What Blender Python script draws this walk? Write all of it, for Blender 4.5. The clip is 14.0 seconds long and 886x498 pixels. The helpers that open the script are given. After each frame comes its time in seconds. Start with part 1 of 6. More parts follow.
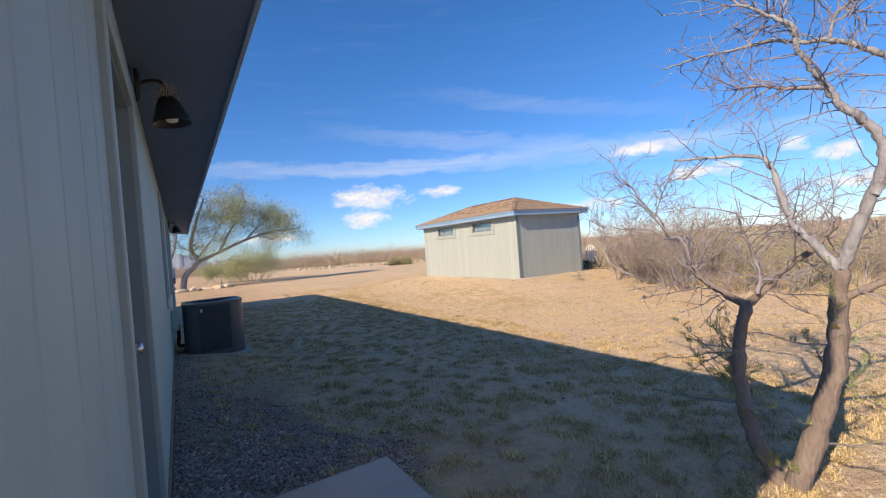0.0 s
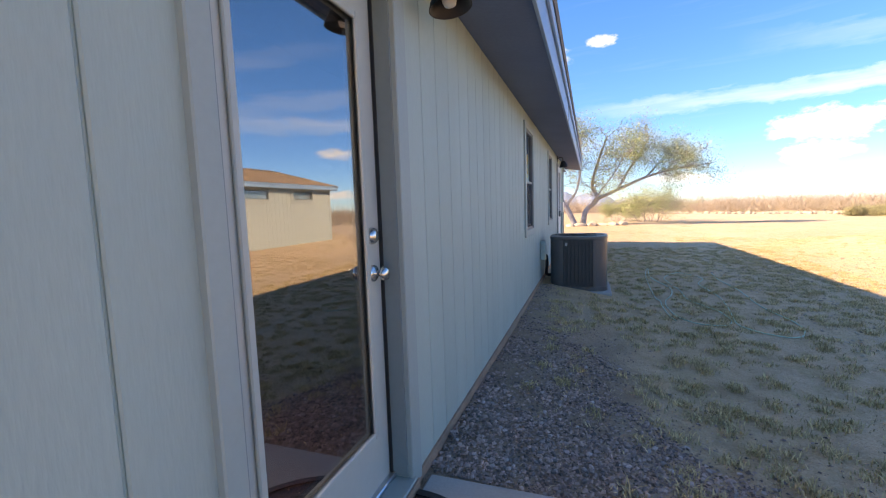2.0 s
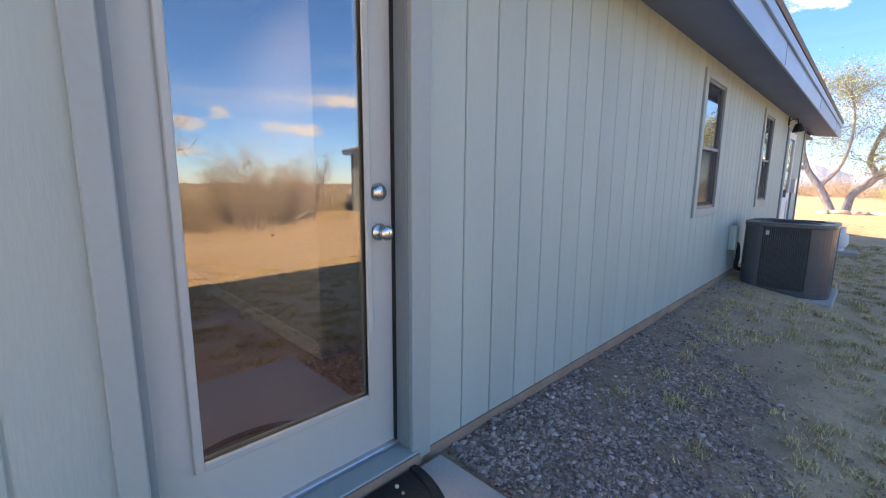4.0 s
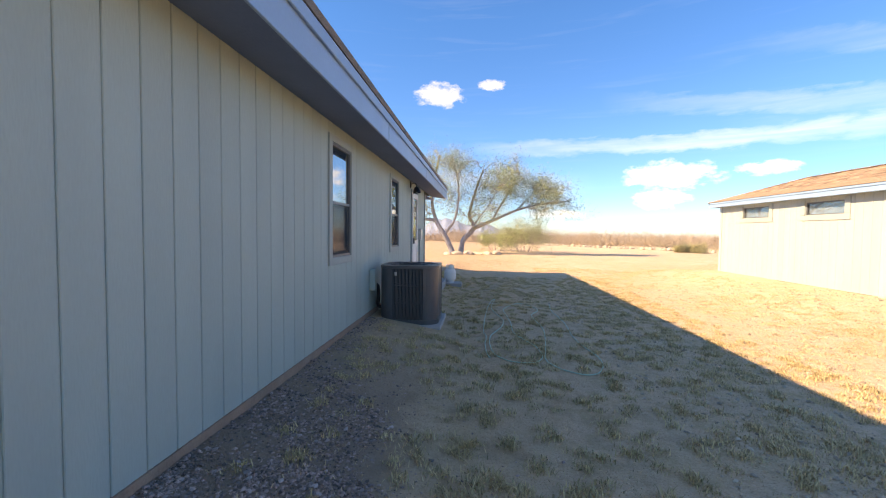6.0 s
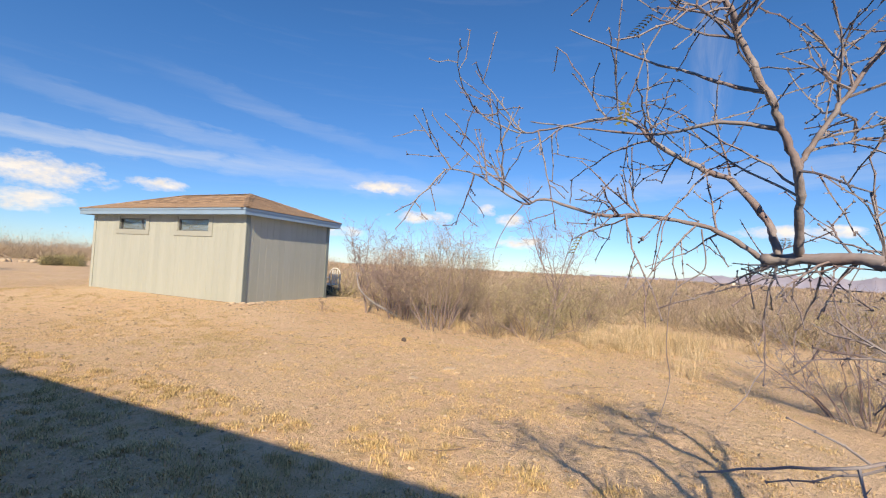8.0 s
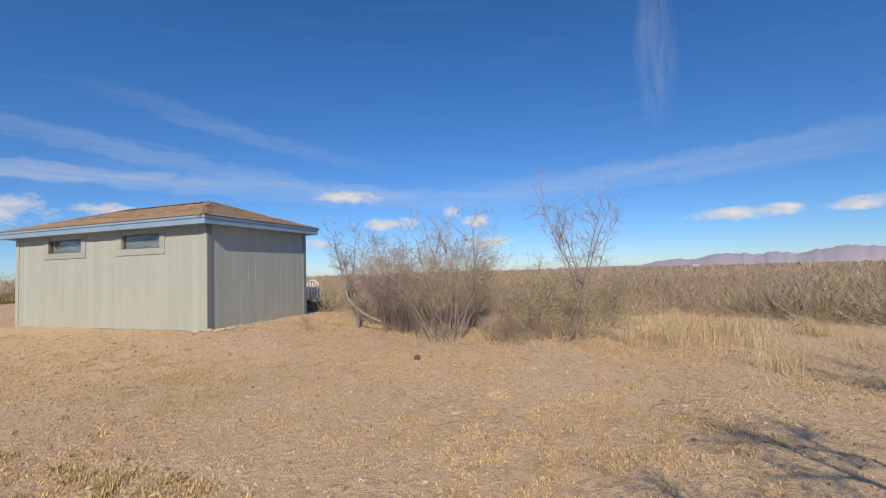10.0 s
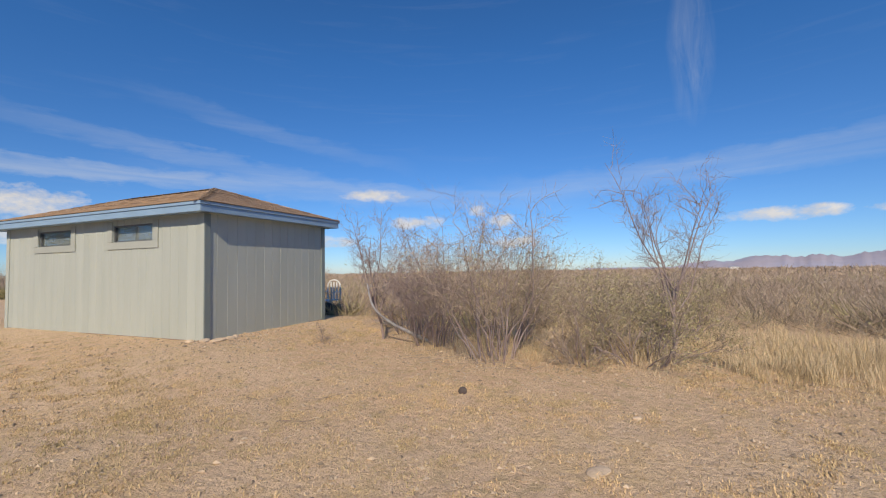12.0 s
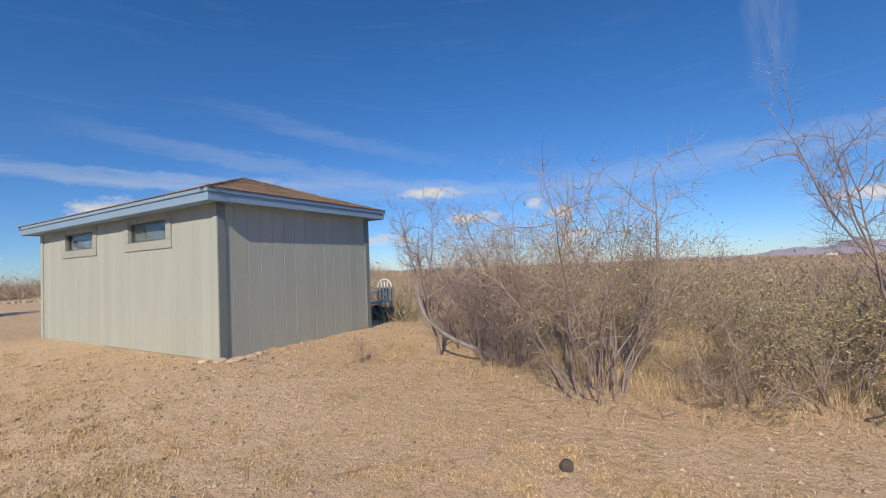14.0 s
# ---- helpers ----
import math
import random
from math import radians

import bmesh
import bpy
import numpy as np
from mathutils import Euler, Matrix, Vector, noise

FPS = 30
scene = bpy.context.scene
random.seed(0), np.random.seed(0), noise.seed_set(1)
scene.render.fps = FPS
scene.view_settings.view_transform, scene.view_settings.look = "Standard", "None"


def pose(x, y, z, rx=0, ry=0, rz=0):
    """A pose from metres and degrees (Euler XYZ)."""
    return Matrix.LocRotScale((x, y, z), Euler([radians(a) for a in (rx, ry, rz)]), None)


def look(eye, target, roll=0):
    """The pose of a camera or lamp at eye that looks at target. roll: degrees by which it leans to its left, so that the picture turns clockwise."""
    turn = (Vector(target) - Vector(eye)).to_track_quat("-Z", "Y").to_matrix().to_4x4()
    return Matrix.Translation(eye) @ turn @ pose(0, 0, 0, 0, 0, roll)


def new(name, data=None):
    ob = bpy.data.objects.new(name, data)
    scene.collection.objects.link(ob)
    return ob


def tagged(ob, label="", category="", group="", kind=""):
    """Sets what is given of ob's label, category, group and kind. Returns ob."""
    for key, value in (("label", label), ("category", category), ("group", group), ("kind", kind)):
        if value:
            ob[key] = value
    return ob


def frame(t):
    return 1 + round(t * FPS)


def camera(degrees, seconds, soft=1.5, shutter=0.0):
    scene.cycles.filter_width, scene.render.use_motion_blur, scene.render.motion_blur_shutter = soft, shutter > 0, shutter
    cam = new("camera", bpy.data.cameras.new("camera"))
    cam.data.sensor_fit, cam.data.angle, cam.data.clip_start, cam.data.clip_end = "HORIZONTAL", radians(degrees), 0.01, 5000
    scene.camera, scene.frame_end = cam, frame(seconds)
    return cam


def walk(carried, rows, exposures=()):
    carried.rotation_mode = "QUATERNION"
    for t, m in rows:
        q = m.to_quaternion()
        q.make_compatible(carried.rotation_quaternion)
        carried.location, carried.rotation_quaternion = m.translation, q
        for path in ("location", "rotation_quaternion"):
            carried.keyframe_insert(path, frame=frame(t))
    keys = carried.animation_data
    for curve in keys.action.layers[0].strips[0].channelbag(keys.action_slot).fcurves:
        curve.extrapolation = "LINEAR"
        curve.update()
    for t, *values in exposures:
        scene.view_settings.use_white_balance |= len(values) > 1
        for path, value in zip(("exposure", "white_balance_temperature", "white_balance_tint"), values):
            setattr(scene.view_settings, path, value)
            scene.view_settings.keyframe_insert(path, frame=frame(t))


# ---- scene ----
cam = camera(92.7, 14.0, soft=1.15)
PATH = [
    (0, (0.140, 1.074, 1.542), (1.205, 2.767, 1.522), -4.5),
    (0.5, (0.342, 1.262, 1.526), (0.720, 3.226, 1.527), -4.1),
    (1, (0.456, 1.437, 1.511), (0.573, 3.432, 1.424), -1.4),
    (1.5, (0.556, 1.669, 1.521), (0.503, 3.666, 1.437), -1.0),
    (2, (0.736, 1.884, 1.446), (0.081, 3.763, 1.249), -1.9),
    (2.5, (0.874, 2.115, 1.403), (-0.113, 3.805, 0.99), -1.9),
    (2.7, (0.946, 2.22, 1.386), (-0.07, 3.873, 0.9), -1.3),
    (4.8, (1.319, 2.481, 1.388), (-0.206, 3.763, 1.207), 0.9),
    (5, (1.349, 2.512, 1.4), (0.02, 3.998, 1.243), 1.2),
    (5.5, (1.439, 2.587, 1.399), (0.715, 4.449, 1.298), 0.5),
    (6, (1.57, 2.716, 1.419), (1.4, 4.707, 1.337), 0.6),
    (6.5, (1.68, 2.829, 1.396), (2.205, 4.758, 1.345), 0.5),
    (7, (1.733, 2.889, 1.438), (2.973, 4.458, 1.446), 1.8),
    (7.5, (1.885, 3.029, 1.438), (3.498, 4.211, 1.472), 1.7),
    (8, (2.154, 3.159, 1.411), (3.991, 3.946, 1.48), 3.0),
    (8.5, (2.334, 3.394, 1.412), (4.249, 3.964, 1.491), 0.8),
    (9, (2.548, 3.709, 1.362), (4.439, 4.355, 1.45), -1.8),
    (11.5, (4.184, 4.948, 1.301), (6.065, 5.619, 1.397), -0.8),
    (12, (4.549, 5.125, 1.343), (6.397, 5.884, 1.431), -1.0),
    (12.5, (4.902, 5.322, 1.318), (6.706, 6.181, 1.403), -0.9),
    (13, (5.279, 5.501, 1.332), (7.067, 6.396, 1.406), -1.5),
    (13.5, (5.663, 5.712, 1.358), (7.395, 6.709, 1.429), -2.2),
    (14, (6.067, 5.937, 1.364), (7.796, 6.939, 1.437), -2.4),
]
EXPOSURES = [(0, 0.95, 7150, 14), (0.5, 1.46, 7600, 16), (1, 1.74, 7900, 18), (1.5, 1.8, 8400, 18), (2, 2.04, 8600, 19), (2.5, 2.46, 9100, 20), (5, 2.28, 9200, 20), (5.5, 2.08, 9400, 20), (6, 1.83, 9100, 19), (6.5, 1.62, 8500, 18), (7, 1.05, 7900, 16), (7.5, 0.98, 8000, 14), (8, 0.9, 7800, 13), (9, 0.58, 7250, 12), (11.5, 0.42, 6950, 12), (14, 0.43, 6900, 12)]
walk(cam, [(t, look(eye, target, roll)) for t, eye, target, roll in PATH], EXPOSURES)
SKY_STRENGTH, SUN_POWER, CLOUD = 0.102, 2.95, 5.2
SKY_TINT = (0.275, 0.72, 1.10, 1)
SKY_LOW = (0.42, 0.51, 0.65, 1)
SKY_HIGH = (1.05, 1.0, 0.95, 1)

# ---- sky, sun ----
SUN_TO = Vector((-1.0, -0.30, 0.69)).normalized()
world = bpy.data.worlds.new("sky")
scene.world = world
world.use_nodes = True
wn, wl = world.node_tree.nodes, world.node_tree.links
wn.clear()


def wnode(kind, **props):
    n = wn.new(kind)
    for k, v in props.items():
        n.inputs[k].default_value = v
    return n


def wmath(op, a, b=None, c=None, clamp=False):
    n = wn.new("ShaderNodeMath")
    n.operation, n.use_clamp = op, clamp
    for i, v in enumerate((a, b, c)):
        if v is None:
            continue
        if isinstance(v, (int, float)):
            n.inputs[i].default_value = v
        else:
            wl.new(v, n.inputs[i])
    return n.outputs[0]


w_out, w_bg = wn.new("ShaderNodeOutputWorld"), wn.new("ShaderNodeBackground")
w_sky = wn.new("ShaderNodeTexSky")
w_sky.sky_type, w_sky.sun_disc = "NISHITA", False
w_sky.sun_elevation = math.asin(SUN_TO.z)
w_sky.sun_rotation = math.atan2(SUN_TO.x, SUN_TO.y)
w_sky.altitude, w_sky.air_density, w_sky.dust_density, w_sky.ozone_density = 1300, 0.8, 0.1, 2.5
w_bg.inputs["Strength"].default_value = SKY_STRENGTH
w_tc = wn.new("ShaderNodeTexCoord")
w_sep = wn.new("ShaderNodeSeparateXYZ")
wl.new(w_tc.outputs["Generated"], w_sep.inputs[0])
w_az = wmath("MULTIPLY", wmath("ARCTAN2", w_sep.outputs[1], w_sep.outputs[0]), 57.2958)
w_el = wmath("MULTIPLY", wmath("ARCSINE", w_sep.outputs[2]), 57.2958)


def w_noise(sa, se, scale, detail, rough, shift=0.0, warp=0.0):
    """Noise over azimuth and elevation in degrees, stretched by sa and se."""
    cmb = wn.new("ShaderNodeCombineXYZ")
    wl.new(wmath("MULTIPLY_ADD", w_az, sa, shift), cmb.inputs[0])
    wl.new(wmath("MULTIPLY_ADD", w_el, se, shift * 0.7), cmb.inputs[1])
    nz = wnode("ShaderNodeTexNoise", Scale=scale, Detail=detail, Roughness=rough, Distortion=warp)
    wl.new(cmb.outputs[0], nz.inputs["Vector"])
    return nz.outputs[0]


puff_noise = w_noise(0.13, 0.24, 3.2, 6.0, 0.62)
edge_noise = w_noise(0.11, 0.34, 2.2, 5.0, 0.6, 7.0, 0.3)
streak_noise = w_noise(0.03, 0.42, 2.0, 6.0, 0.6, 3.0, 0.5)

# heaped clouds low over the plain: azimuth, elevation, half width, half height in degrees
puffs = [(67, 6.9, 6.5, 2.3), (68, 4.2, 4, 1.5), (57.6, 7.2, 3.6, 1.0), (95.5, 17.6, 4.0, 2.0), (88.5, 18.8, 2.2, 0.9), (31, 9.7, 5.5, 1.1), (26, 6.1, 5.5, 1.1),
         (12.3, 3.3, 4.5, 1.1), (17.5, 7.4, 1.6, 1.0), (14.4, 6.2, 2.4, 1.2), (-17, 5.1, 7.5, 1.0), (-27, 5.2, 4.5, 0.9), (38, 3.6, 5, 1.0), (80, 2.4, 5, 0.9), (57, 2.0, 4, 0.8),
         (-48, 9, 9, 3), (-75, 12, 10, 4), (135, 8, 9, 2.5), (-100, 7, 8, 2.5)]
heaped = None
for a, e, ra, re in puffs:
    da = wmath("DIVIDE", wmath("SUBTRACT", w_az, a), ra)
    de = wmath("DIVIDE", wmath("SUBTRACT", w_el, e), re)
    r = wmath("ADD", wmath("MULTIPLY", da, da), wmath("MULTIPLY", de, de))
    m = wmath("SUBTRACT", 1.0, r, clamp=True)
    heaped = m if heaped is None else wmath("MAXIMUM", heaped, m)
gate = wmath("MULTIPLY", heaped, 3.0, clamp=True)
heaped = wmath("MULTIPLY", gate, wmath("MULTIPLY", wmath("SUBTRACT", wmath("MULTIPLY_ADD", puff_noise, 2.1, wmath("MULTIPLY", heaped, 0.8)), 1.28), 1.5, clamp=True))

# long thin streaks: elevation at azimuth 60, slope per degree, half thickness, from, to azimuth, weight
streaks = [(10.6, 0.012, 1.1, 42, 92, 1.0), (14.2, 0.13, 1.3, 20, 75, 0.55), (11.2, 0.05, 1.6, 0, 62, 0.55), (8.85, -0.03, 1.9, -36, 20, 0.6), (20.0, 0.2, 1.2, 25, 60, 0.3), (6.0, 0.02, 1.6, 75, 120, 0.5)]
thin = None
for e, slope, half, a0, a1, wt in streaks:
    line = wmath("MULTIPLY_ADD", wmath("SUBTRACT", w_az, 60), slope, e)
    d = wmath("DIVIDE", wmath("SUBTRACT", w_el, wmath("MULTIPLY_ADD", wmath("SUBTRACT", edge_noise, 0.5), 2.6, line)), half)
    m = wmath("SUBTRACT", 1.0, wmath("MULTIPLY", d, d), clamp=True)
    mid, halfspan = (a0 + a1) / 2, (a1 - a0) / 2
    s = wmath("DIVIDE", wmath("SUBTRACT", w_az, mid), halfspan)
    m = wmath("MULTIPLY", m, wmath("MULTIPLY", wmath("SUBTRACT", 1.0, wmath("MULTIPLY", s, s), clamp=True), wt))
    thin = m if thin is None else wmath("ADD", thin, m)
thin = wmath("MULTIPLY", thin, wmath("MULTIPLY_ADD", streak_noise, 1.5, -0.05), clamp=True)
# a faint upright wisp and a general thin veil
wisp_bend, wisp_grain = w_noise(0.02, 0.07, 1.5, 3.0, 0.5, 9.0), w_noise(0.40, 0.07, 2.0, 5.0, 0.6, 5.0, 0.6)
wisp_d = wmath("DIVIDE", wmath("SUBTRACT", w_az, wmath("MULTIPLY_ADD", wisp_bend, 4.0, -10.9)), 2.6)
wisp_e = wmath("DIVIDE", wmath("SUBTRACT", w_el, 24.0), 8.5)
wisp = wmath("MULTIPLY", wmath("SUBTRACT", 1.0, wmath("ADD", wmath("MULTIPLY", wisp_d, wisp_d), wmath("MULTIPLY", wisp_e, wisp_e)), clamp=True), wmath("MULTIPLY_ADD", wisp_grain, 1.25, -0.38, clamp=True))
veil = wmath("MULTIPLY", wmath("SUBTRACT", streak_noise, 0.55, clamp=True), 0.35)
thin = wmath("ADD", wmath("ADD", thin, wisp), veil, clamp=True)
w_tint = wn.new("ShaderNodeMix")
w_tint.data_type, w_tint.blend_type = "RGBA", "MULTIPLY"
w_tint.inputs["Factor"].default_value = 1.0
wl.new(w_sky.outputs[0], w_tint.inputs["A"])
w_haze = wn.new("ShaderNodeMix")
w_haze.data_type = "RGBA"
wl.new(wmath("POWER", wmath("DIVIDE", w_el, 26.0, clamp=True), 0.6), w_haze.inputs["Factor"])
w_haze.inputs["A"].default_value, w_haze.inputs["B"].default_value = SKY_LOW, SKY_TINT
# overhead the sky keeps its natural colour
w_top = wn.new("ShaderNodeMix")
w_top.data_type = "RGBA"
w_rise = wmath("DIVIDE", wmath("SUBTRACT", w_el, 34.0), 40.0, clamp=True)
wl.new(w_rise, w_top.inputs["Factor"])
wl.new(w_haze.outputs["Result"], w_top.inputs["A"])
w_top.inputs["B"].default_value = SKY_HIGH
wl.new(w_top.outputs["Result"], w_tint.inputs["B"])
w_mix1, w_mix2 = wn.new("ShaderNodeMix"), wn.new("ShaderNodeMix")
w_mix1.data_type = w_mix2.data_type = "RGBA"
wl.new(wmath("MULTIPLY", thin, 0.42), w_mix1.inputs["Factor"])
wl.new(w_tint.outputs["Result"], w_mix1.inputs["A"])
w_mix1.inputs["B"].default_value = [c * CLOUD for c in (0.86, 0.93, 1.0)] + [1]
wl.new(wmath("MULTIPLY", heaped, 0.9), w_mix2.inputs["Factor"])
wl.new(w_mix1.outputs["Result"], w_mix2.inputs["A"])
# heaped clouds are greyer in their lower, thicker parts
shade = wn.new("ShaderNodeMix")
shade.data_type = "RGBA"
wl.new(wmath("MULTIPLY", w_noise(0.13, 0.24, 3.2, 3.0, 0.5, 0.12), 1.3, clamp=True), shade.inputs["Factor"])
shade.inputs["A"].default_value = [c * CLOUD for c in (0.62, 0.68, 0.78)] + [1]
shade.inputs["B"].default_value = [c * CLOUD for c in (1.12, 1.1, 1.06)] + [1]
wl.new(shade.outputs["Result"], w_mix2.inputs["B"])
wl.new(w_mix2.outputs["Result"], w_bg.inputs["Color"])
wl.new(w_bg.outputs[0], w_out.inputs["Surface"])

sun = new("sun", bpy.data.lights.new("sun", "SUN"))
sun.data.energy, sun.data.angle, sun.data.color = SUN_POWER, radians(0.55), (1.0, 0.87, 0.68)
sun.matrix_world = look((0, 0, 0), -SUN_TO)


# ---- materials ----
def material(name, base, rough=0.8, metal=0.0, vary=0.12, scale=6.0, fine=60.0, bump=0.15, bump_size=0.01, second=None, spots=0.5, stretch=(1, 1, 1), island=False, spec=0.4, spread=(0.6, 0.8)):
    """A painted, earthen or woody surface: base colour varied at two scales, with an optional second colour in patches."""
    m = bpy.data.materials.new(name)
    m.use_nodes = True
    nt = m.node_tree
    n, l = nt.nodes, nt.links
    b = n["Principled BSDF"]
    b.inputs["Roughness"].default_value, b.inputs["Metallic"].default_value = rough, metal
    b.inputs["Specular IOR Level"].default_value = spec
    tc, mp = n.new("ShaderNodeTexCoord"), n.new("ShaderNodeMapping")
    mp.inputs["Scale"].default_value = stretch
    geo = n.new("ShaderNodeNewGeometry")
    l.new(geo.outputs["Position"], mp.inputs["Vector"])
    n1, n2 = n.new("ShaderNodeTexNoise"), n.new("ShaderNodeTexNoise")
    n1.inputs["Scale"].default_value, n1.inputs["Detail"].default_value = scale, 5
    n2.inputs["Scale"].default_value, n2.inputs["Detail"].default_value = fine, 4
    l.new(mp.outputs[0], n1.inputs["Vector"]), l.new(mp.outputs[0], n2.inputs["Vector"])
    mix = n.new("ShaderNodeMix")
    mix.data_type = "RGBA"
    ramp = n.new("ShaderNodeValToRGB")
    ramp.color_ramp.elements[0].position, ramp.color_ramp.elements[1].position = spots - 0.12, spots + 0.12
    l.new(n1.outputs[0], ramp.inputs[0]), l.new(ramp.outputs[0], mix.inputs["Factor"])
    mix.inputs["A"].default_value = (*base, 1)
    mix.inputs["B"].default_value = (*(second or [c * (1 - vary) for c in base]), 1)
    hsv = n.new("ShaderNodeHueSaturation")
    add = n.new("ShaderNodeMath")
    add.operation = "MULTIPLY_ADD"
    l.new(n2.outputs[0], add.inputs[0])
    add.inputs[1].default_value, add.inputs[2].default_value = vary * 2.2, 1 - vary * 1.1
    val = add.outputs[0]
    rnd = n.new("ShaderNodeObjectInfo").outputs["Random"] if not island else geo.outputs["Random Per Island"]
    add2 = n.new("ShaderNodeMath")
    add2.operation = "MULTIPLY_ADD"
    l.new(rnd, add2.inputs[0])
    add2.inputs[1].default_value = spread[1] if island else 0.07
    add2.inputs[2].default_value = spread[0] if island else 0.965
    mul = n.new("ShaderNodeMath")
    mul.operation = "MULTIPLY"
    l.new(val, mul.inputs[0]), l.new(add2.outputs[0], mul.inputs[1])
    l.new(mul.outputs[0], hsv.inputs["Value"])
    l.new(mix.outputs["Result"], hsv.inputs["Color"]), l.new(hsv.outputs[0], b.inputs["Base Color"])
    if bump:
        bp = n.new("ShaderNodeBump")
        bp.inputs["Strength"].default_value, bp.inputs["Distance"].default_value = bump, bump_size
        l.new(n2.outputs[0], bp.inputs["Height"]), l.new(bp.outputs[0], b.inputs["Normal"])
    return m


def glass_material(name, gloss, tint):
    """Coated window glass: a mirror share that grows at grazing angles over a clear tinted pane."""
    m = bpy.data.materials.new(name)
    m.use_nodes = True
    n, l = m.node_tree.nodes, m.node_tree.links
    n.clear()
    out, mix, gl, tr, fr, ma = (n.new(k) for k in ("ShaderNodeOutputMaterial", "ShaderNodeMixShader", "ShaderNodeBsdfGlossy", "ShaderNodeBsdfTransparent", "ShaderNodeLayerWeight", "ShaderNodeMath"))
    fr.inputs["Blend"].default_value = 0.25
    ma.operation, ma.use_clamp = "MULTIPLY_ADD", True
    l.new(fr.outputs["Facing"], ma.inputs[0])
    ma.inputs[1].default_value, ma.inputs[2].default_value = 0.35, gloss
    gl.inputs["Roughness"].default_value, tr.inputs["Color"].default_value = 0.004, (*tint, 1)
    l.new(ma.outputs[0], mix.inputs[0]), l.new(tr.outputs[0], mix.inputs[1]), l.new(gl.outputs[0], mix.inputs[2]), l.new(mix.outputs[0], out.inputs[0])
    return m


M_SIDING = material("sage_siding_paint", (0.355, 0.43, 0.385), 0.62, vary=0.07, scale=1.3, fine=38, bump=0.12, second=(0.335, 0.405, 0.365), stretch=(1, 3, 0.5))
# trim colour is darkened to carry the shade of the door jamb
M_TRIM = material("shaded_grey_green_trim_paint", (0.205, 0.25, 0.25), 0.5, vary=0.05, scale=2, fine=45, bump=0.06)
M_CASING = material("sage_casing_paint", (0.315, 0.37, 0.345), 0.55, vary=0.05, scale=2, fine=45, bump=0.06)
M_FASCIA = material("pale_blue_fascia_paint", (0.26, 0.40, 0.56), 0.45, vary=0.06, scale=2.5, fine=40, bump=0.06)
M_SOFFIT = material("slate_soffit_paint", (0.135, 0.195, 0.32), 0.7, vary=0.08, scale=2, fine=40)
M_SHEDWALL = material("pale_sage_shed_paint", (0.415, 0.455, 0.425), 0.65, vary=0.04, scale=1.2, fine=34, bump=0.14, second=(0.39, 0.43, 0.40), stretch=(3, 3, 0.4))
M_FOUND = material("ruddy_concrete_footing", (0.36, 0.24, 0.17), 0.9, vary=0.2, scale=5, fine=70, bump=0.4)
M_CONCRETE = material("pale_concrete", (0.40, 0.385, 0.36), 0.85, vary=0.12, scale=3, fine=90, bump=0.3, bump_size=0.004)
M_SHINGLE = material("tan_asphalt_shingle", (0.36, 0.255, 0.17), 0.9, vary=0.22, scale=9, fine=160, bump=0.5, second=(0.29, 0.20, 0.135), spots=0.52)
M_DARK_SHINGLE = material("brown_grey_shingle", (0.22, 0.19, 0.165), 0.9, vary=0.2, scale=9, fine=160, bump=0.5)
M_TRIM2 = material("shed_trim_paint", (0.38, 0.41, 0.38), 0.55, vary=0.05, scale=2, fine=40, bump=0.06)
M_CURTAIN = material("pale_curtain", (0.36, 0.41, 0.44), 0.8, vary=0.08, scale=4, fine=40, bump=0.1)
M_DOOR = material("door_paint", (0.44, 0.46, 0.415), 0.45, vary=0.04, scale=2, fine=40, bump=0.04)
M_WHITE = material("white_paint", (0.74, 0.74, 0.71), 0.5, vary=0.06, scale=3, fine=40, bump=0.05)
M_ALU = material("mill_aluminium", (0.62, 0.63, 0.65), 0.32, 1.0, vary=0.1, scale=4, fine=60, bump=0.05)
M_BRONZE = material("dark_bronze_frame", (0.15, 0.16, 0.165), 0.45, 0.3, vary=0.1, bump=0.03)
M_CHROME = material("satin_nickel", (0.66, 0.64, 0.61), 0.22, 1.0, vary=0.06, bump=0.0)
M_RUBBER = material("black_rubber", (0.018, 0.018, 0.02), 0.5, vary=0.25, scale=14, fine=60, bump=0.3)
M_BLACKMETAL = material("black_lamp_enamel", (0.022, 0.022, 0.025), 0.4, vary=0.2, bump=0.06)
M_ACBODY = material("charcoal_powder_coat", (0.12, 0.118, 0.118), 0.3, 0.2, vary=0.12, scale=3, fine=50, bump=0.05)
M_ACLOUVER = material("dark_louver_steel", (0.085, 0.083, 0.083), 0.42, 0.1, vary=0.12, bump=0.03)
M_COIL = material("dusty_coil_fins", (0.055, 0.052, 0.05), 0.7, vary=0.2, fine=120, bump=0.4)
M_TAG = material("pale_label_paper", (0.6, 0.6, 0.58), 0.5, vary=0.05)
M_BULB = material("frosted_bulb", (0.78, 0.77, 0.72), 0.3, vary=0.03, bump=0.0)
M_STRAW = material("nest_straw", (0.42, 0.34, 0.21), 0.9, vary=0.2, island=True)
M_HOSE = material("sun_faded_green_hose", (0.42, 0.60, 0.46), 0.45, vary=0.1, bump=0.05)
M_COPPER = material("black_pipe_insulation", (0.03, 0.03, 0.032), 0.7, vary=0.15)
M_PEBBLE = material("purple_grey_gravel", (0.33, 0.24, 0.205), 0.85, vary=0.2, fine=120, bump=0.2, island=True, spread=(0.45, 1.35))
M_STONECHIP = material("mixed_gravel_chips", (0.33, 0.24, 0.205), 0.85, vary=0.25, scale=20, fine=120, bump=0.3, second=(0.34, 0.29, 0.27))
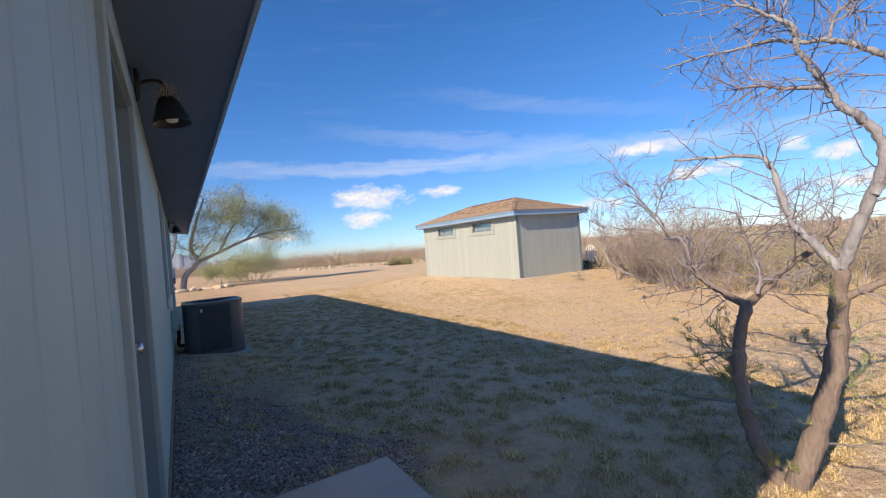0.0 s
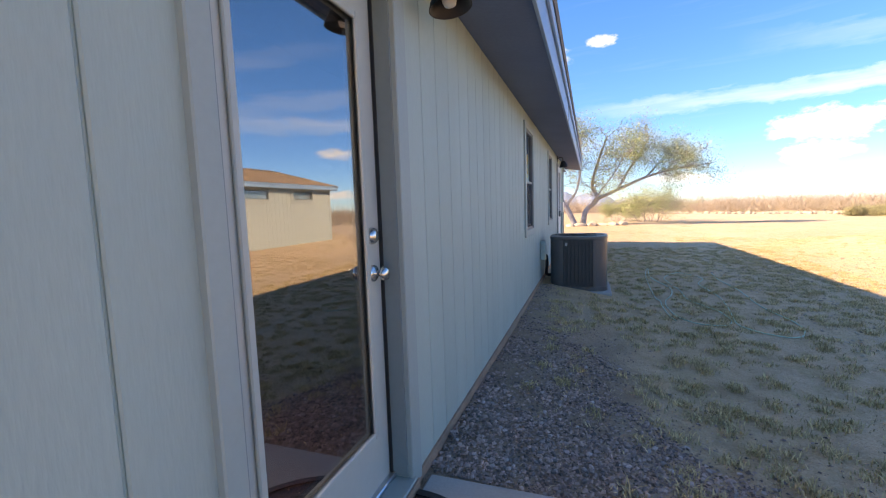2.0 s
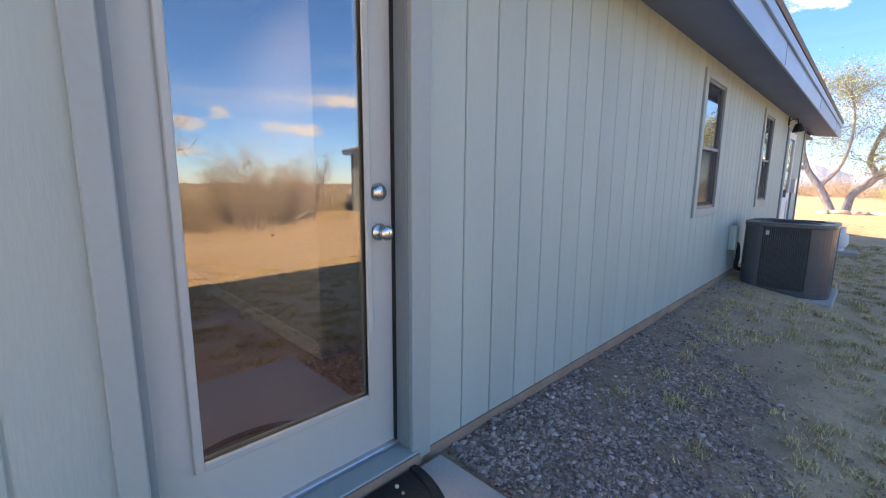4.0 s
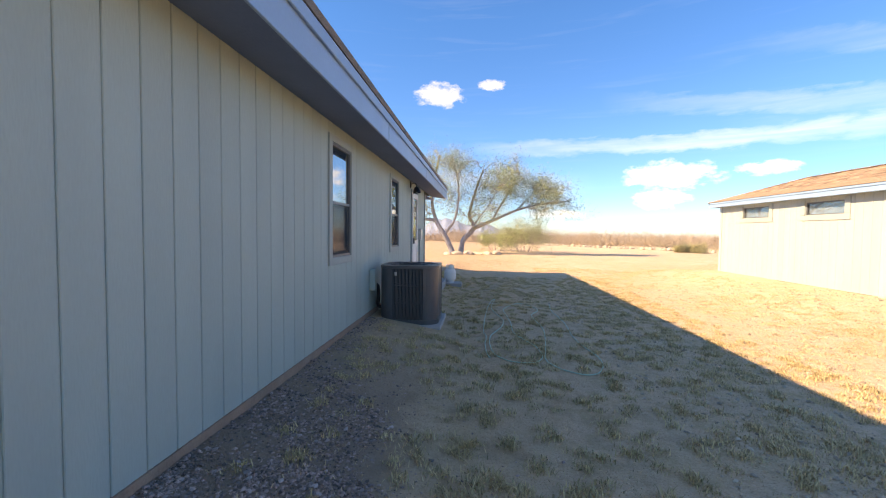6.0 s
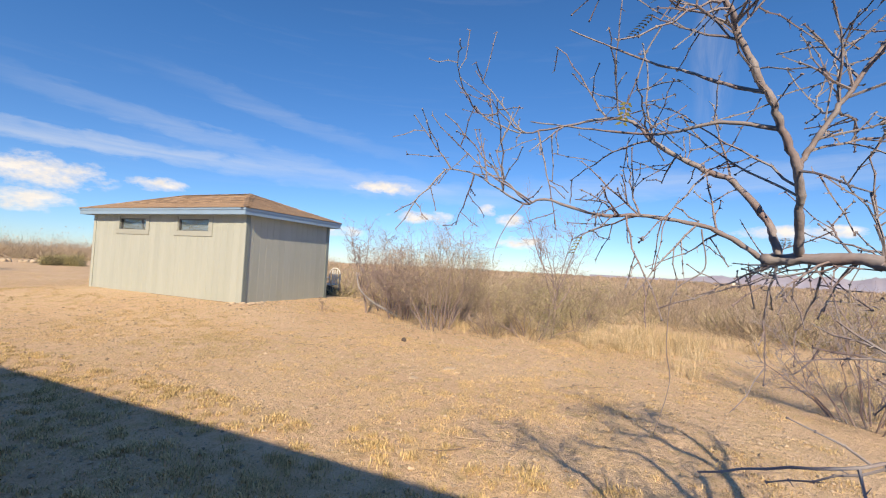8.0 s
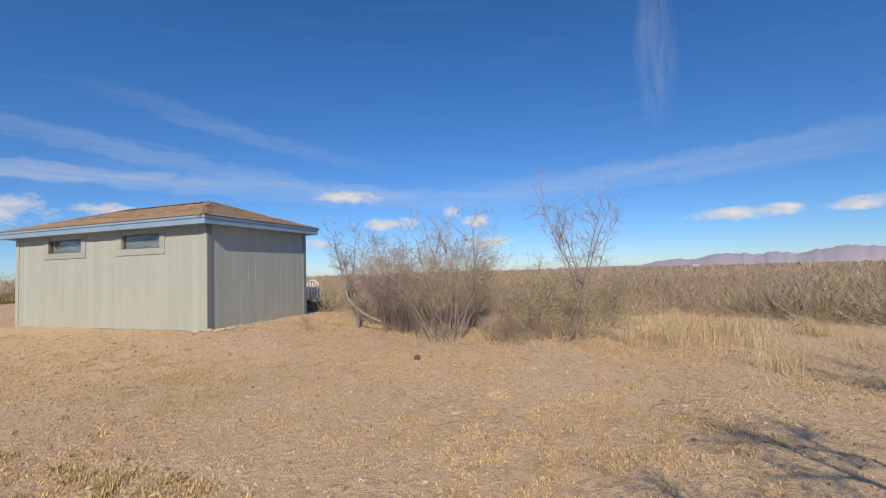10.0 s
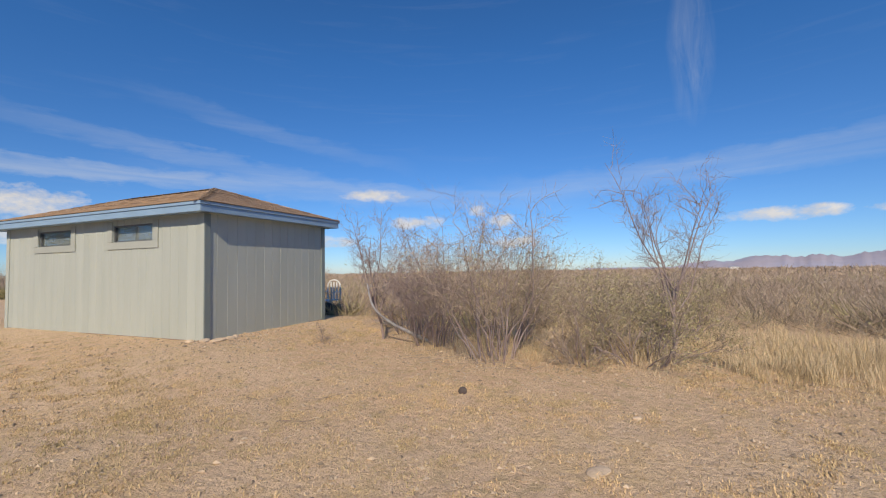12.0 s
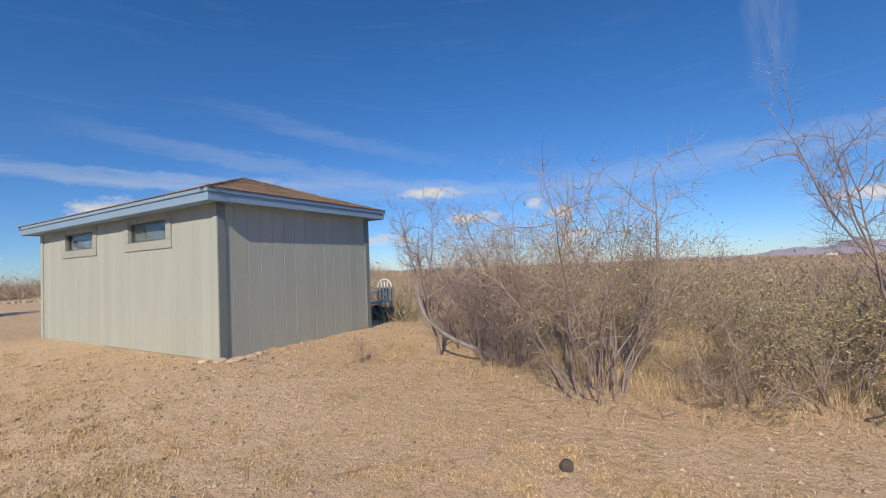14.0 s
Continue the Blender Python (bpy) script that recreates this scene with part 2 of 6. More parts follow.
chip_nodes, chip_links = M_STONECHIP.node_tree.nodes, M_STONECHIP.node_tree.links
chip_bsdf = chip_nodes["Principled BSDF"]
chip_info, chip_hsv = chip_nodes.new("ShaderNodeObjectInfo"), chip_nodes.new("ShaderNodeHueSaturation")
chip_range = chip_nodes.new("ShaderNodeMapRange")
chip_range.inputs["To Min"].default_value, chip_range.inputs["To Max"].default_value = 0.5, 1.7
chip_links.new(chip_info.outputs["Random"], chip_range.inputs["Value"])
chip_links.new(chip_range.outputs[0], chip_hsv.inputs["Value"])
chip_links.new(chip_bsdf.inputs["Base Color"].links[0].from_socket, chip_hsv.inputs["Color"])
chip_links.new(chip_hsv.outputs[0], chip_bsdf.inputs["Base Color"])
M_STONE = material("tan_field_stone", (0.50, 0.40, 0.295), 0.9, vary=0.2, scale=7, fine=60, bump=0.5, island=True)
M_ROWSTONE = material("whitish_limestone", (0.50, 0.42, 0.32), 0.9, vary=0.15, scale=5, fine=40, bump=0.4)
M_SHINGLE_TAB = material("tan_shingle_tabs", (0.40, 0.28, 0.185), 0.9, vary=0.15, scale=4, fine=150, bump=0.4, island=True)
M_DARKROCK = material("dark_volcanic_rock", (0.12, 0.10, 0.095), 0.9, vary=0.25, scale=14, fine=60, bump=0.5)
M_TUFT = material("dry_lawn_grass", (0.62, 0.47, 0.27), 0.9, vary=0.15, scale=0.5, fine=20, bump=0.0, second=(0.44, 0.36, 0.19), spots=0.6, island=True)
M_TURF = material("olive_dormant_turf", (0.60, 0.46, 0.25), 0.9, vary=0.15, scale=0.6, fine=20, bump=0.0, second=(0.50, 0.39, 0.20), spots=0.55, island=True)
M_TALLGRASS = material("tall_dry_grass", (0.64, 0.53, 0.36), 0.85, vary=0.12, scale=0.7, fine=12, bump=0.0, second=(0.56, 0.44, 0.26), island=True)
M_BARK = material("grey_mesquite_bark", (0.37, 0.37, 0.39), 0.9, vary=0.25, scale=12, fine=70, bump=0.8, bump_size=0.012, second=(0.25, 0.24, 0.25), stretch=(1, 1, 0.4))
M_TRUNK = material("brown_grey_trunk_bark", (0.27, 0.215, 0.18), 0.95, vary=0.3, scale=10, fine=60, bump=0.9, bump_size=0.014, second=(0.22, 0.17, 0.145), stretch=(1, 1, 0.35))
M_TWIG = material("mesquite_twig_bark", (0.33, 0.32, 0.345), 0.85, vary=0.2, scale=8, fine=60, bump=0.3, second=(0.25, 0.20, 0.215))
M_DARKTWIG = material("dark_sapling_bark", (0.34, 0.28, 0.27), 0.9, vary=0.2, scale=8, fine=40, bump=0.3, second=(0.25, 0.195, 0.19))
M_SCRUBTWIG = material("dry_scrub_twigs", (0.42, 0.345, 0.275), 0.9, vary=0.15, scale=1.5, fine=20, bump=0.0, second=(0.31, 0.245, 0.205), island=True)
M_SCRUBLEAF = material("dusty_olive_leaves", (0.41, 0.37, 0.19), 0.85, vary=0.2, scale=1.2, fine=20, bump=0.0, second=(0.31, 0.28, 0.155), island=True)
M_LEAF = material("palo_verde_leaves", (0.40, 0.42, 0.20), 0.8, vary=0.15, scale=1.0, fine=15, bump=0.0, second=(0.31, 0.36, 0.17), island=True)
M_LEAFLET = material("mesquite_leaflets", (0.22, 0.25, 0.10), 0.7, vary=0.2, scale=5, fine=30, bump=0.0, second=(0.33, 0.28, 0.08), spots=0.62, island=True)
M_FARSCRUB = material("far_brown_brush", (0.41, 0.325, 0.25), 0.95, vary=0.15, scale=0.06, fine=2.0, bump=0.0, second=(0.33, 0.275, 0.20), spots=0.55, island=True)
M_THICKET = material("dark_thicket_twigs", (0.38, 0.32, 0.22), 0.9, vary=0.15, scale=1.2, fine=20, bump=0.0, second=(0.29, 0.23, 0.175), island=True)
# distance haze is put into the base colour of both ridges
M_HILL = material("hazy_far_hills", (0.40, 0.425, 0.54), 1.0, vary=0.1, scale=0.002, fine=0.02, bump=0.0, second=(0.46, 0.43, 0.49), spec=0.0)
M_HAZEHILL = material("haze_blue_far_hills", (0.31, 0.36, 0.46), 1.0, vary=0.1, scale=0.002, fine=0.02, bump=0.0, spec=0.0)
M_INWALL = material("off_white_room_wall", (0.46, 0.44, 0.41), 0.8, vary=0.04, bump=0.05)
M_INFLOOR = material("red_brown_tile_floor", (0.19, 0.085, 0.06), 0.5, vary=0.15, scale=3, fine=30, bump=0.05)
M_TARP = material("black_plastic_sheet", (0.025, 0.024, 0.024), 0.5, vary=0.2, bump=0.2)
M_GLASS_DOOR = glass_material("coated_door_glass", 0.235, (0.52, 0.53, 0.54))
M_GLASS_SHED = glass_material("frosted_shed_glass", 0.2, (0.85, 0.88, 0.9))
M_GLASS_WIN = glass_material("coated_window_glass", 0.42, (0.5, 0.52, 0.53))

# the ground: red-tan dirt under straw, with gravel by the house and red sand on the track
M_GROUND = bpy.data.materials.new("dry_yard_earth")
M_GROUND.use_nodes = True
gn, gl_ = M_GROUND.node_tree.nodes, M_GROUND.node_tree.links
g_b = gn["Principled BSDF"]
g_b.inputs["Roughness"].default_value, g_b.inputs["Specular IOR Level"].default_value = 0.95, 0.15
g_geo = gn.new("ShaderNodeNewGeometry")


def g_noise(scale, detail=6, rough=0.6):
    nz = gn.new("ShaderNodeTexNoise")
    nz.inputs["Scale"].default_value, nz.inputs["Detail"].default_value, nz.inputs["Roughness"].default_value = scale, detail, rough
    gl_.new(g_geo.outputs["Position"], nz.inputs["Vector"])
    return nz.outputs[0]


def g_ramp(src, lo, hi):
    r = gn.new("ShaderNodeMapRange")
    r.inputs["From Min"].default_value, r.inputs["From Max"].default_value = lo, hi
    gl_.new(src, r.inputs["Value"])
    return r.outputs[0]


def g_mix(fac, a, b):
    m = gn.new("ShaderNodeMix")
    m.data_type = "RGBA"
    if isinstance(fac, float):
        m.inputs["Factor"].default_value = fac
    else:
        gl_.new(fac, m.inputs["Factor"])
    for key, v in (("A", a), ("B", b)):
        if isinstance(v, tuple):
            m.inputs[key].default_value = (*v, 1)
        else:
            gl_.new(v, m.inputs[key])
    return m.outputs["Result"]


def g_math(op, a, b):
    m = gn.new("ShaderNodeMath")
    m.operation, m.use_clamp = op, True
    for i, v in enumerate((a, b)):
        if isinstance(v, float):
            m.inputs[i].default_value = v
        else:
            gl_.new(v, m.inputs[i])
    return m.outputs[0]


g_big, g_mid, g_fine, g_grit = g_noise(0.35), g_noise(2.3), g_noise(14.0), g_noise(75.0, 4)
g_sep = gn.new("ShaderNodeSeparateXYZ")
gl_.new(g_geo.outputs["Position"], g_sep.inputs[0])
g_col = g_mix(g_ramp(g_big, 0.4, 0.6), (0.74, 0.56, 0.385), (0.72, 0.52, 0.35))
g_col = g_mix(g_math("MULTIPLY", g_ramp(g_mid, 0.48, 0.66), 0.6), g_col, (0.68, 0.51, 0.29))
g_col = g_mix(g_math("MULTIPLY", g_ramp(g_fine, 0.50, 0.68), 0.55), g_col, (0.50, 0.35, 0.20))
g_col = g_mix(g_math("MULTIPLY", g_ramp(g_grit, 0.55, 0.66), 0.7), g_col, (0.78, 0.64, 0.46))
g_col = g_mix(g_math("MULTIPLY", g_ramp(g_grit, 0.45, 0.35), 0.6), g_col, (0.36, 0.245, 0.15))
# worn olive patches of dormant lawn
g_patch = g_noise(5.2, 5, 0.65)
g_col = g_mix(g_math("MULTIPLY", g_math("MULTIPLY", g_ramp(g_patch, 0.52, 0.68), g_ramp(g_big, 0.38, 0.55)), 0.65), g_col, (0.40, 0.32, 0.15))
# turf soil along the house, coloured browner to give its shaded tone
g_shade_tone = g_math("MULTIPLY", g_ramp(g_math("ADD", g_ramp(g_sep.outputs[0], 8.0, 0.0), g_math("MULTIPLY", g_mid, 0.4)), 0.55, 1.1), 0.6)
g_col = g_mix(g_shade_tone, g_col, (0.48, 0.32, 0.195))
# bare brown soil between the clumps
g_col = g_mix(g_math("MULTIPLY", g_math("MULTIPLY", g_shade_tone, g_ramp(g_noise(3.4, 5, 0.65), 0.50, 0.62)), 0.8), g_col, (0.31, 0.21, 0.13))
# dark damp soil under the gravel
g_bed = g_math("MULTIPLY", g_ramp(g_math("ADD", g_ramp(g_sep.outputs[0], 2.1, 0.6), g_math("MULTIPLY", g_mid, 0.35)), 0.72, 1.0), g_math("MULTIPLY", g_ramp(g_sep.outputs[1], 8.3, 5.5), g_ramp(g_sep.outputs[1], 1.2, 2.0)))
g_col = g_mix(g_math("MULTIPLY", g_bed, 0.75), g_col, (0.26, 0.19, 0.15))
# brushland soil far out
g_len = gn.new("ShaderNodeVectorMath")
g_len.operation = "LENGTH"
gl_.new(g_geo.outputs["Position"], g_len.inputs[0])
g_col = g_mix(g_math("MULTIPLY", g_ramp(g_len.outputs["Value"], 60.0, 140.0), 0.85), g_col, (0.38, 0.265, 0.175))
gl_.new(g_col, g_b.inputs["Base Color"])
g_bump = gn.new("ShaderNodeBump")
g_bump.inputs["Strength"].default_value, g_bump.inputs["Distance"].default_value = 1.0, 0.04
g_h = gn.new("ShaderNodeMath")
g_h.operation = "MULTIPLY_ADD"
gl_.new(g_grit, g_h.inputs[0])
g_h.inputs[1].default_value = 0.35
gl_.new(g_fine, g_h.inputs[2])
gl_.new(g_h.outputs[0], g_bump.inputs["Height"])
gl_.new(g_bump.outputs[0], g_b.inputs["Normal"])


# ---- helpers for building ----
def smooth(a, b, v):
    t = min(1.0, max(0.0, (v - a) / (b - a)))
    return t * t * (3 - 2 * t)


def ground_z(x, y):
    """The height of the ground: it rises to the house's footing and to the shed, and falls away over the plain."""
    z = 0.19 * smooth(1.5, 0.0, x) * smooth(24, 16, y)
    dx, dy = max(9.37 - x, 0, x - 12.34), max(11.24 - y, 0, y - 17.17)
    z += 0.24 * smooth(3.2, 0.2, math.hypot(dx, dy))
    z += 0.03 * noise.noise((x * 0.35, y * 0.35, 0.3)) + 0.012 * noise.noise((x * 1.3, y * 1.3, 4.0)) + 0.012 * noise.noise((x * 4.1, y * 4.1, 9.0)) * smooth(40, 20, abs(x) + abs(y))
    z -= 0.011 * max(0.0, math.hypot(x, y) - 28)
    return z


def mesh_from(name, verts, faces, mat, parent=None, label="", shade=False):
    me = bpy.data.meshes.new(name)
    me.from_pydata(verts, [], faces)
    me.materials.append(mat)
    if shade:
        me.shade_smooth()
    ob = new(name, me)
    attach(ob, parent)
    if label:
        ob["label"] = label
    return ob


def attach(ob, parent):
    if parent is not None:
        ob.parent = parent
        if parent.type == "EMPTY":
            ob.matrix_parent_inverse = Matrix.Translation(-parent.location)


def part(name, bm, mat, parent=None, label="", shade=False, bevel=0.0):
    """Links a bmesh as one mesh object under a thing or a part."""
    if bevel:
        bmesh.ops.bevel(bm, geom=bm.edges[:], offset=bevel, segments=1, affect="EDGES", clamp_overlap=True)
    me = bpy.data.meshes.new(name)
    bm.to_mesh(me)
    bm.free()
    me.materials.append(mat)
    if shade:
        me.shade_smooth()
    ob = new(name, me)
    attach(ob, parent)
    if label:
        ob["label"] = label
    return ob


def thing(name, loc, label, category, group="", kind=""):
    e = new(name)
    e.location = loc
    e.empty_display_size = 0.1
    return tagged(e, label, category, group, kind)


def box(x0, x1, y0, y1, z0, z1, bm=None):
    bm = bm or bmesh.new()
    bmesh.ops.create_cube(bm, size=1, matrix=Matrix.Translation(((x0 + x1) / 2, (y0 + y1) / 2, (z0 + z1) / 2)) @ Matrix.Diagonal((x1 - x0, y1 - y0, z1 - z0, 1)))
    return bm


def prism(profile, axis, a, b):
    """A closed outline swept from a to b along axis ('x', 'y' or 'z')."""
    bm = bmesh.new()
    at = {"x": lambda p, v: (v, p[0], p[1]), "y": lambda p, v: (p[0], v, p[1]), "z": lambda p, v: (p[0], p[1], v)}[axis]
    r0, r1 = [bm.verts.new(at(p, a)) for p in profile], [bm.verts.new(at(p, b)) for p in profile]
    n = len(profile)
    for i in range(n):
        bm.faces.new((r0[i], r0[(i + 1) % n], r1[(i + 1) % n], r1[i]))
    bm.faces.new(r0[::-1]), bm.faces.new(r1)
    bmesh.ops.recalc_face_normals(bm, faces=bm.faces[:])
    return bm


def lathe(profile, m, sides=20):
    """A round body about z from (radius, height) pairs, placed by m."""
    bm = bmesh.new()
    rings = [[bm.verts.new(m @ Vector((r * math.cos(2 * math.pi * i / sides), r * math.sin(2 * math.pi * i / sides), h))) for i in range(sides)] for r, h in profile]
    for a, b in zip(rings, rings[1:]):
        for i in range(sides):
            bm.faces.new((a[i], a[(i + 1) % sides], b[(i + 1) % sides], b[i]))
    for ring in (rings[0], rings[-1]):
        try:
            bm.faces.new(ring)
        except ValueError:
            pass
    bmesh.ops.remove_doubles(bm, verts=bm.verts[:], dist=1e-5)
    bmesh.ops.recalc_face_normals(bm, faces=bm.faces[:])
    return bm


def tube(verts, faces, pts, radii, sides=5):
    """Adds a tapered tube along pts to the lists."""
    base = len(verts)
    n = len(pts)
    for i, p in enumerate(pts):
        d = (pts[min(i + 1, n - 1)] - pts[max(i - 1, 0)])
        d = d.normalized() if d.length > 1e-9 else Vector((0, 0, 1))
        u = d.cross(Vector((0.31, 0.17, 0.93)))
        if u.length < 1e-3:
            u = d.cross(Vector((1, 0, 0)))
        u.normalize()
        w = d.cross(u)
        for k in range(sides):
            a = 2 * math.pi * k / sides
            verts.append(p + (u * math.cos(a) + w * math.sin(a)) * radii[i])
    for i in range(n - 1):
        for k in range(sides):
            a, b = base + i * sides + k, base + i * sides + (k + 1) % sides
            faces.append((a, b, b + sides, a + sides))
    faces.append(tuple(base + (n - 1) * sides + k for k in range(sides)))


def spline(pts, steps=6):
    """A smooth line through pts."""
    pts = [Vector(p) for p in pts]
    q = [pts[0] * 2 - pts[1]] + pts + [pts[-1] * 2 - pts[-2]]
    out = []
    for i in range(1, len(q) - 2):
        for s in range(steps):
            t = s / steps
            a, b, c, d = q[i - 1], q[i], q[i + 1], q[i + 2]
            out.append(0.5 * ((2 * b) + (c - a) * t + (2 * a - 5 * b + 4 * c - d) * t * t + (3 * b - a - 3 * c + d) * t ** 3))
    return out + [pts[-1]]


# ---- ground ----
def build_ground():
    """One sheet: fine near the yard, coarser out to the horizon."""
    def line(lo, hi, step, far):
        a, v, s = [], lo, step
        inner = list(np.arange(lo, hi + 1e-6, step))
        out, v, s = [], hi, step
        while v < far:
            s *= 1.28
            v += s
            out.append(v)
        low, v, s = [], lo, step
        while v > -far:
            s *= 1.28
            v -= s
            low.append(v)
        return low[::-1] + inner + out
    xs, ys = line(-1.0, 14.0, 0.10, 4200), line(-1.0, 20.0, 0.10, 4200)
    verts = [(x, y, ground_z(x, y)) for y in ys for x in xs]
    w = len(xs)
    faces = [(j * w + i, j * w + i + 1, (j + 1) * w + i + 1, (j + 1) * w + i) for j in range(len(ys) - 1) for i in range(w - 1)]
    return tagged(mesh_from("ground", verts, faces, M_GROUND, shade=True), "dry tan dirt yard with straw grass", "ground", kind="structure")


ground = build_ground()

# ---- house shell ----
Y0, Y1, BACK = 1.34, 14.75, -8.0
DOOR1 = (2.57, 3.45, 0.24, 2.29)
WIN1, WIN2 = (7.09, 7.75, 1.125, 2.36), (10.11, 10.79, 1.125, 2.36)
DOOR2 = (12.40, 13.25, 0.30, 2.32)
OPENINGS = [DOOR1, WIN1, WIN2, DOOR2]


def wall_with_openings(name, label, x0, x1, y0, y1, z0, z1, openings, mat):
    """A wall along y with holes right through it."""
    bm = bmesh.new()
    y = y0
    for a, b, lo, hi in sorted(openings):
        box(x0, x1, y, a, z0, z1, bm)
        if lo > z0:
            box(x0, x1, a, b, z0, lo, bm)
        box(x0, x1, a, b, hi, z1, bm)
        y = b
    box(x0, x1, y, y1, z0, z1, bm)
    return tagged(part(name, bm, mat), label, "wall", kind="structure")


wall_east = wall_with_openings("wall_east", "sage grooved siding wall of the ranch house", -0.15, -0.008, Y0, Y1, 0.26, 2.60, OPENINGS, M_SIDING)
wall_west = tagged(part("wall_west", box(BACK, BACK + 0.15, Y0, Y1, 0.05, 2.47), M_SIDING), "plain sage rear wall of the house", "wall", kind="structure")
wall_south = tagged(part("wall_south", box(BACK + 0.15, -0.151, Y0, Y0 + 0.15, 0.05, 2.55), M_SIDING), "plain sage end wall of the house", "wall", kind="structure")
wall_north = tagged(part("wall_north", prism([(BACK + 0.15, 0.05), (-0.15, 0.05), (-0.15, 2.47), (-4.1, 3.5), (BACK + 0.15, 2.47)], "y", Y1 - 0.15, Y1), M_SIDING), "sage gable wall at the porch end", "wall", kind="structure")
footing = tagged(part("footing", box(-0.15, 0.012, Y0, Y1, -0.1, 0.255), M_FOUND), "ruddy concrete footing under the siding", "footing", kind="structure")
indoor_floor = tagged(part("floor", box(BACK + 0.15, -0.15, Y0 + 0.15, Y1 - 0.15, 0.05, 0.27), M_INFLOOR), "red-brown tiled floor indoors", "floor", kind="structure")
indoor_ceiling = tagged(part("ceiling", box(BACK + 0.15, -0.15, Y0 + 0.15, Y1 - 0.15, 2.475, 2.52), M_INWALL), "off-white flat ceiling indoors", "ceiling", kind="structure")
partition = tagged(part("wall_partition", box(-4.2, -1.1, 3.66, 6.4, 0.271, 2.474), M_INWALL), "off-white partition wall inside the house", "wall", kind="structure")
partition_b = tagged(part("wall_partition_2", box(-6.0, -5.9, Y0 + 0.15, Y1 - 0.15, 0.27, 2.475), M_INWALL), "off-white inner wall of the room", "wall", kind="structure")
indoor_base = tagged(part("baseboard", box(-4.2, -1.088, 3.646, 3.658, 0.272, 0.37), M_WHITE), "white baseboard on the partition", "baseboard", kind="structure")
lining = wall_with_openings("wall_lining", "off-white inside face of the house wall", -0.165, -0.152, Y0 + 0.15, Y1 - 0.15, 0.27, 2.475, OPENINGS, M_INWALL)

room_light = thing("ceiling_light", (-1.4, 2.7, 2.45), "flat white ceiling light panel, lit", "ceiling light")
part("light_frame", box(-1.75, -1.05, 2.1, 3.25, 2.45, 2.474), M_WHITE, room_light)
M_LIGHT = bpy.data.materials.new("lit_diffuser")
M_LIGHT.use_nodes = True
M_LIGHT.node_tree.nodes["Principled BSDF"].inputs["Emission Color"].default_value = (1.0, 0.91, 0.83, 1)
M_LIGHT.node_tree.nodes["Principled BSDF"].inputs["Emission Strength"].default_value = 3.4
part("diffuser", box(-1.72, -1.08, 2.13, 3.22, 2.438, 2.4495), M_LIGHT, room_light, "warm white diffuser")

# roof: two slopes hipped at the south end, soffit, blue fascia
HIP = 4.6
ROOF0, ROOF1, EAVE, RIDGE = 1.12, 16.7, 0.475, -4.1


def roof_slope(name, xa, za, xb, zb):
    n = Vector((-(zb - za), 0, xb - xa)).normalized() * 0.05
    if n.z < 0:
        n = -n
    bm = prism([(xa, za), (xb, zb), (xb + n.x, zb + n.z), (xa + n.x, za + n.z)], "y", ROOF0, ROOF1)
    for vv in bm.verts:
        if vv.co.y < ROOF0 + 0.01 and abs(vv.co.x - RIDGE) < 0.1:
            vv.co.y += HIP
    return tagged(part(name, bm, M_DARK_SHINGLE), "brown-grey shingle roof slope of the house", "roof", kind="structure")


roof_slope("roof_east", EAVE + 0.035, 2.795, RIDGE, 3.94)
roof_slope("roof_west", -8.75, 2.795, RIDGE - 0.001, 3.94)
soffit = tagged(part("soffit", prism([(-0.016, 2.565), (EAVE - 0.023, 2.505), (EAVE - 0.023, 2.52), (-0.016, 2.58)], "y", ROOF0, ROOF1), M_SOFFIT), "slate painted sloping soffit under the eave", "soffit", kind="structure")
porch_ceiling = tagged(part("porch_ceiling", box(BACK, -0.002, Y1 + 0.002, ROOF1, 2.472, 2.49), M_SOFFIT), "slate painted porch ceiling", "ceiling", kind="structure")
fascia = tagged(part("fascia", box(EAVE - 0.022, EAVE, ROOF0, ROOF1, 2.49, 2.79), M_FASCIA, bevel=0.003), "pale blue fascia board along the eave", "fascia", kind="structure")
drip = tagged(part("trim_drip", box(EAVE + 0.002, EAVE + 0.026, ROOF0, ROOF1, 2.70, 2.792), M_FASCIA, bevel=0.004), "pale blue shadow board under the roof edge", "trim", kind="structure")
for yj in (4.1, 7.75, 11.4, 15.05):
    tagged(part("trim_joint", box(EAVE + 0.0, EAVE + 0.003, yj, yj + 0.007, 2.495, 2.698), M_BRONZE), "dark butt joint in the fascia", "trim", kind="structure")
gable = tagged(part("gable_north", prism([(BACK + 0.1, 2.492), (0.0, 2.585), (EAVE - 0.03, 2.78), (RIDGE, 3.92), (-8.6, 2.78)], "y", ROOF1 - 0.05, ROOF1 - 0.02), M_SIDING), "sage gable boards over the porch", "gable", kind="structure")
hip = bmesh.new()
low = [hip.verts.new(p) for p in ((EAVE + 0.035, ROOF0 - 0.03, 2.795), (-8.75, ROOF0 - 0.03, 2.795), (RIDGE, ROOF0 + HIP - 0.03, 3.94))]
high = [hip.verts.new(vv.co + Vector((0, -0.012, 0.048))) for vv in low]
hip.faces.new(low[::-1]), hip.faces.new(high)
for i in range(3):
    hip.faces.new((low[i], low[(i + 1) % 3], high[(i + 1) % 3], high[i]))
tagged(part("roof_south", hip, M_DARK_SHINGLE), "brown-grey hipped roof end of the house", "roof", kind="structure")
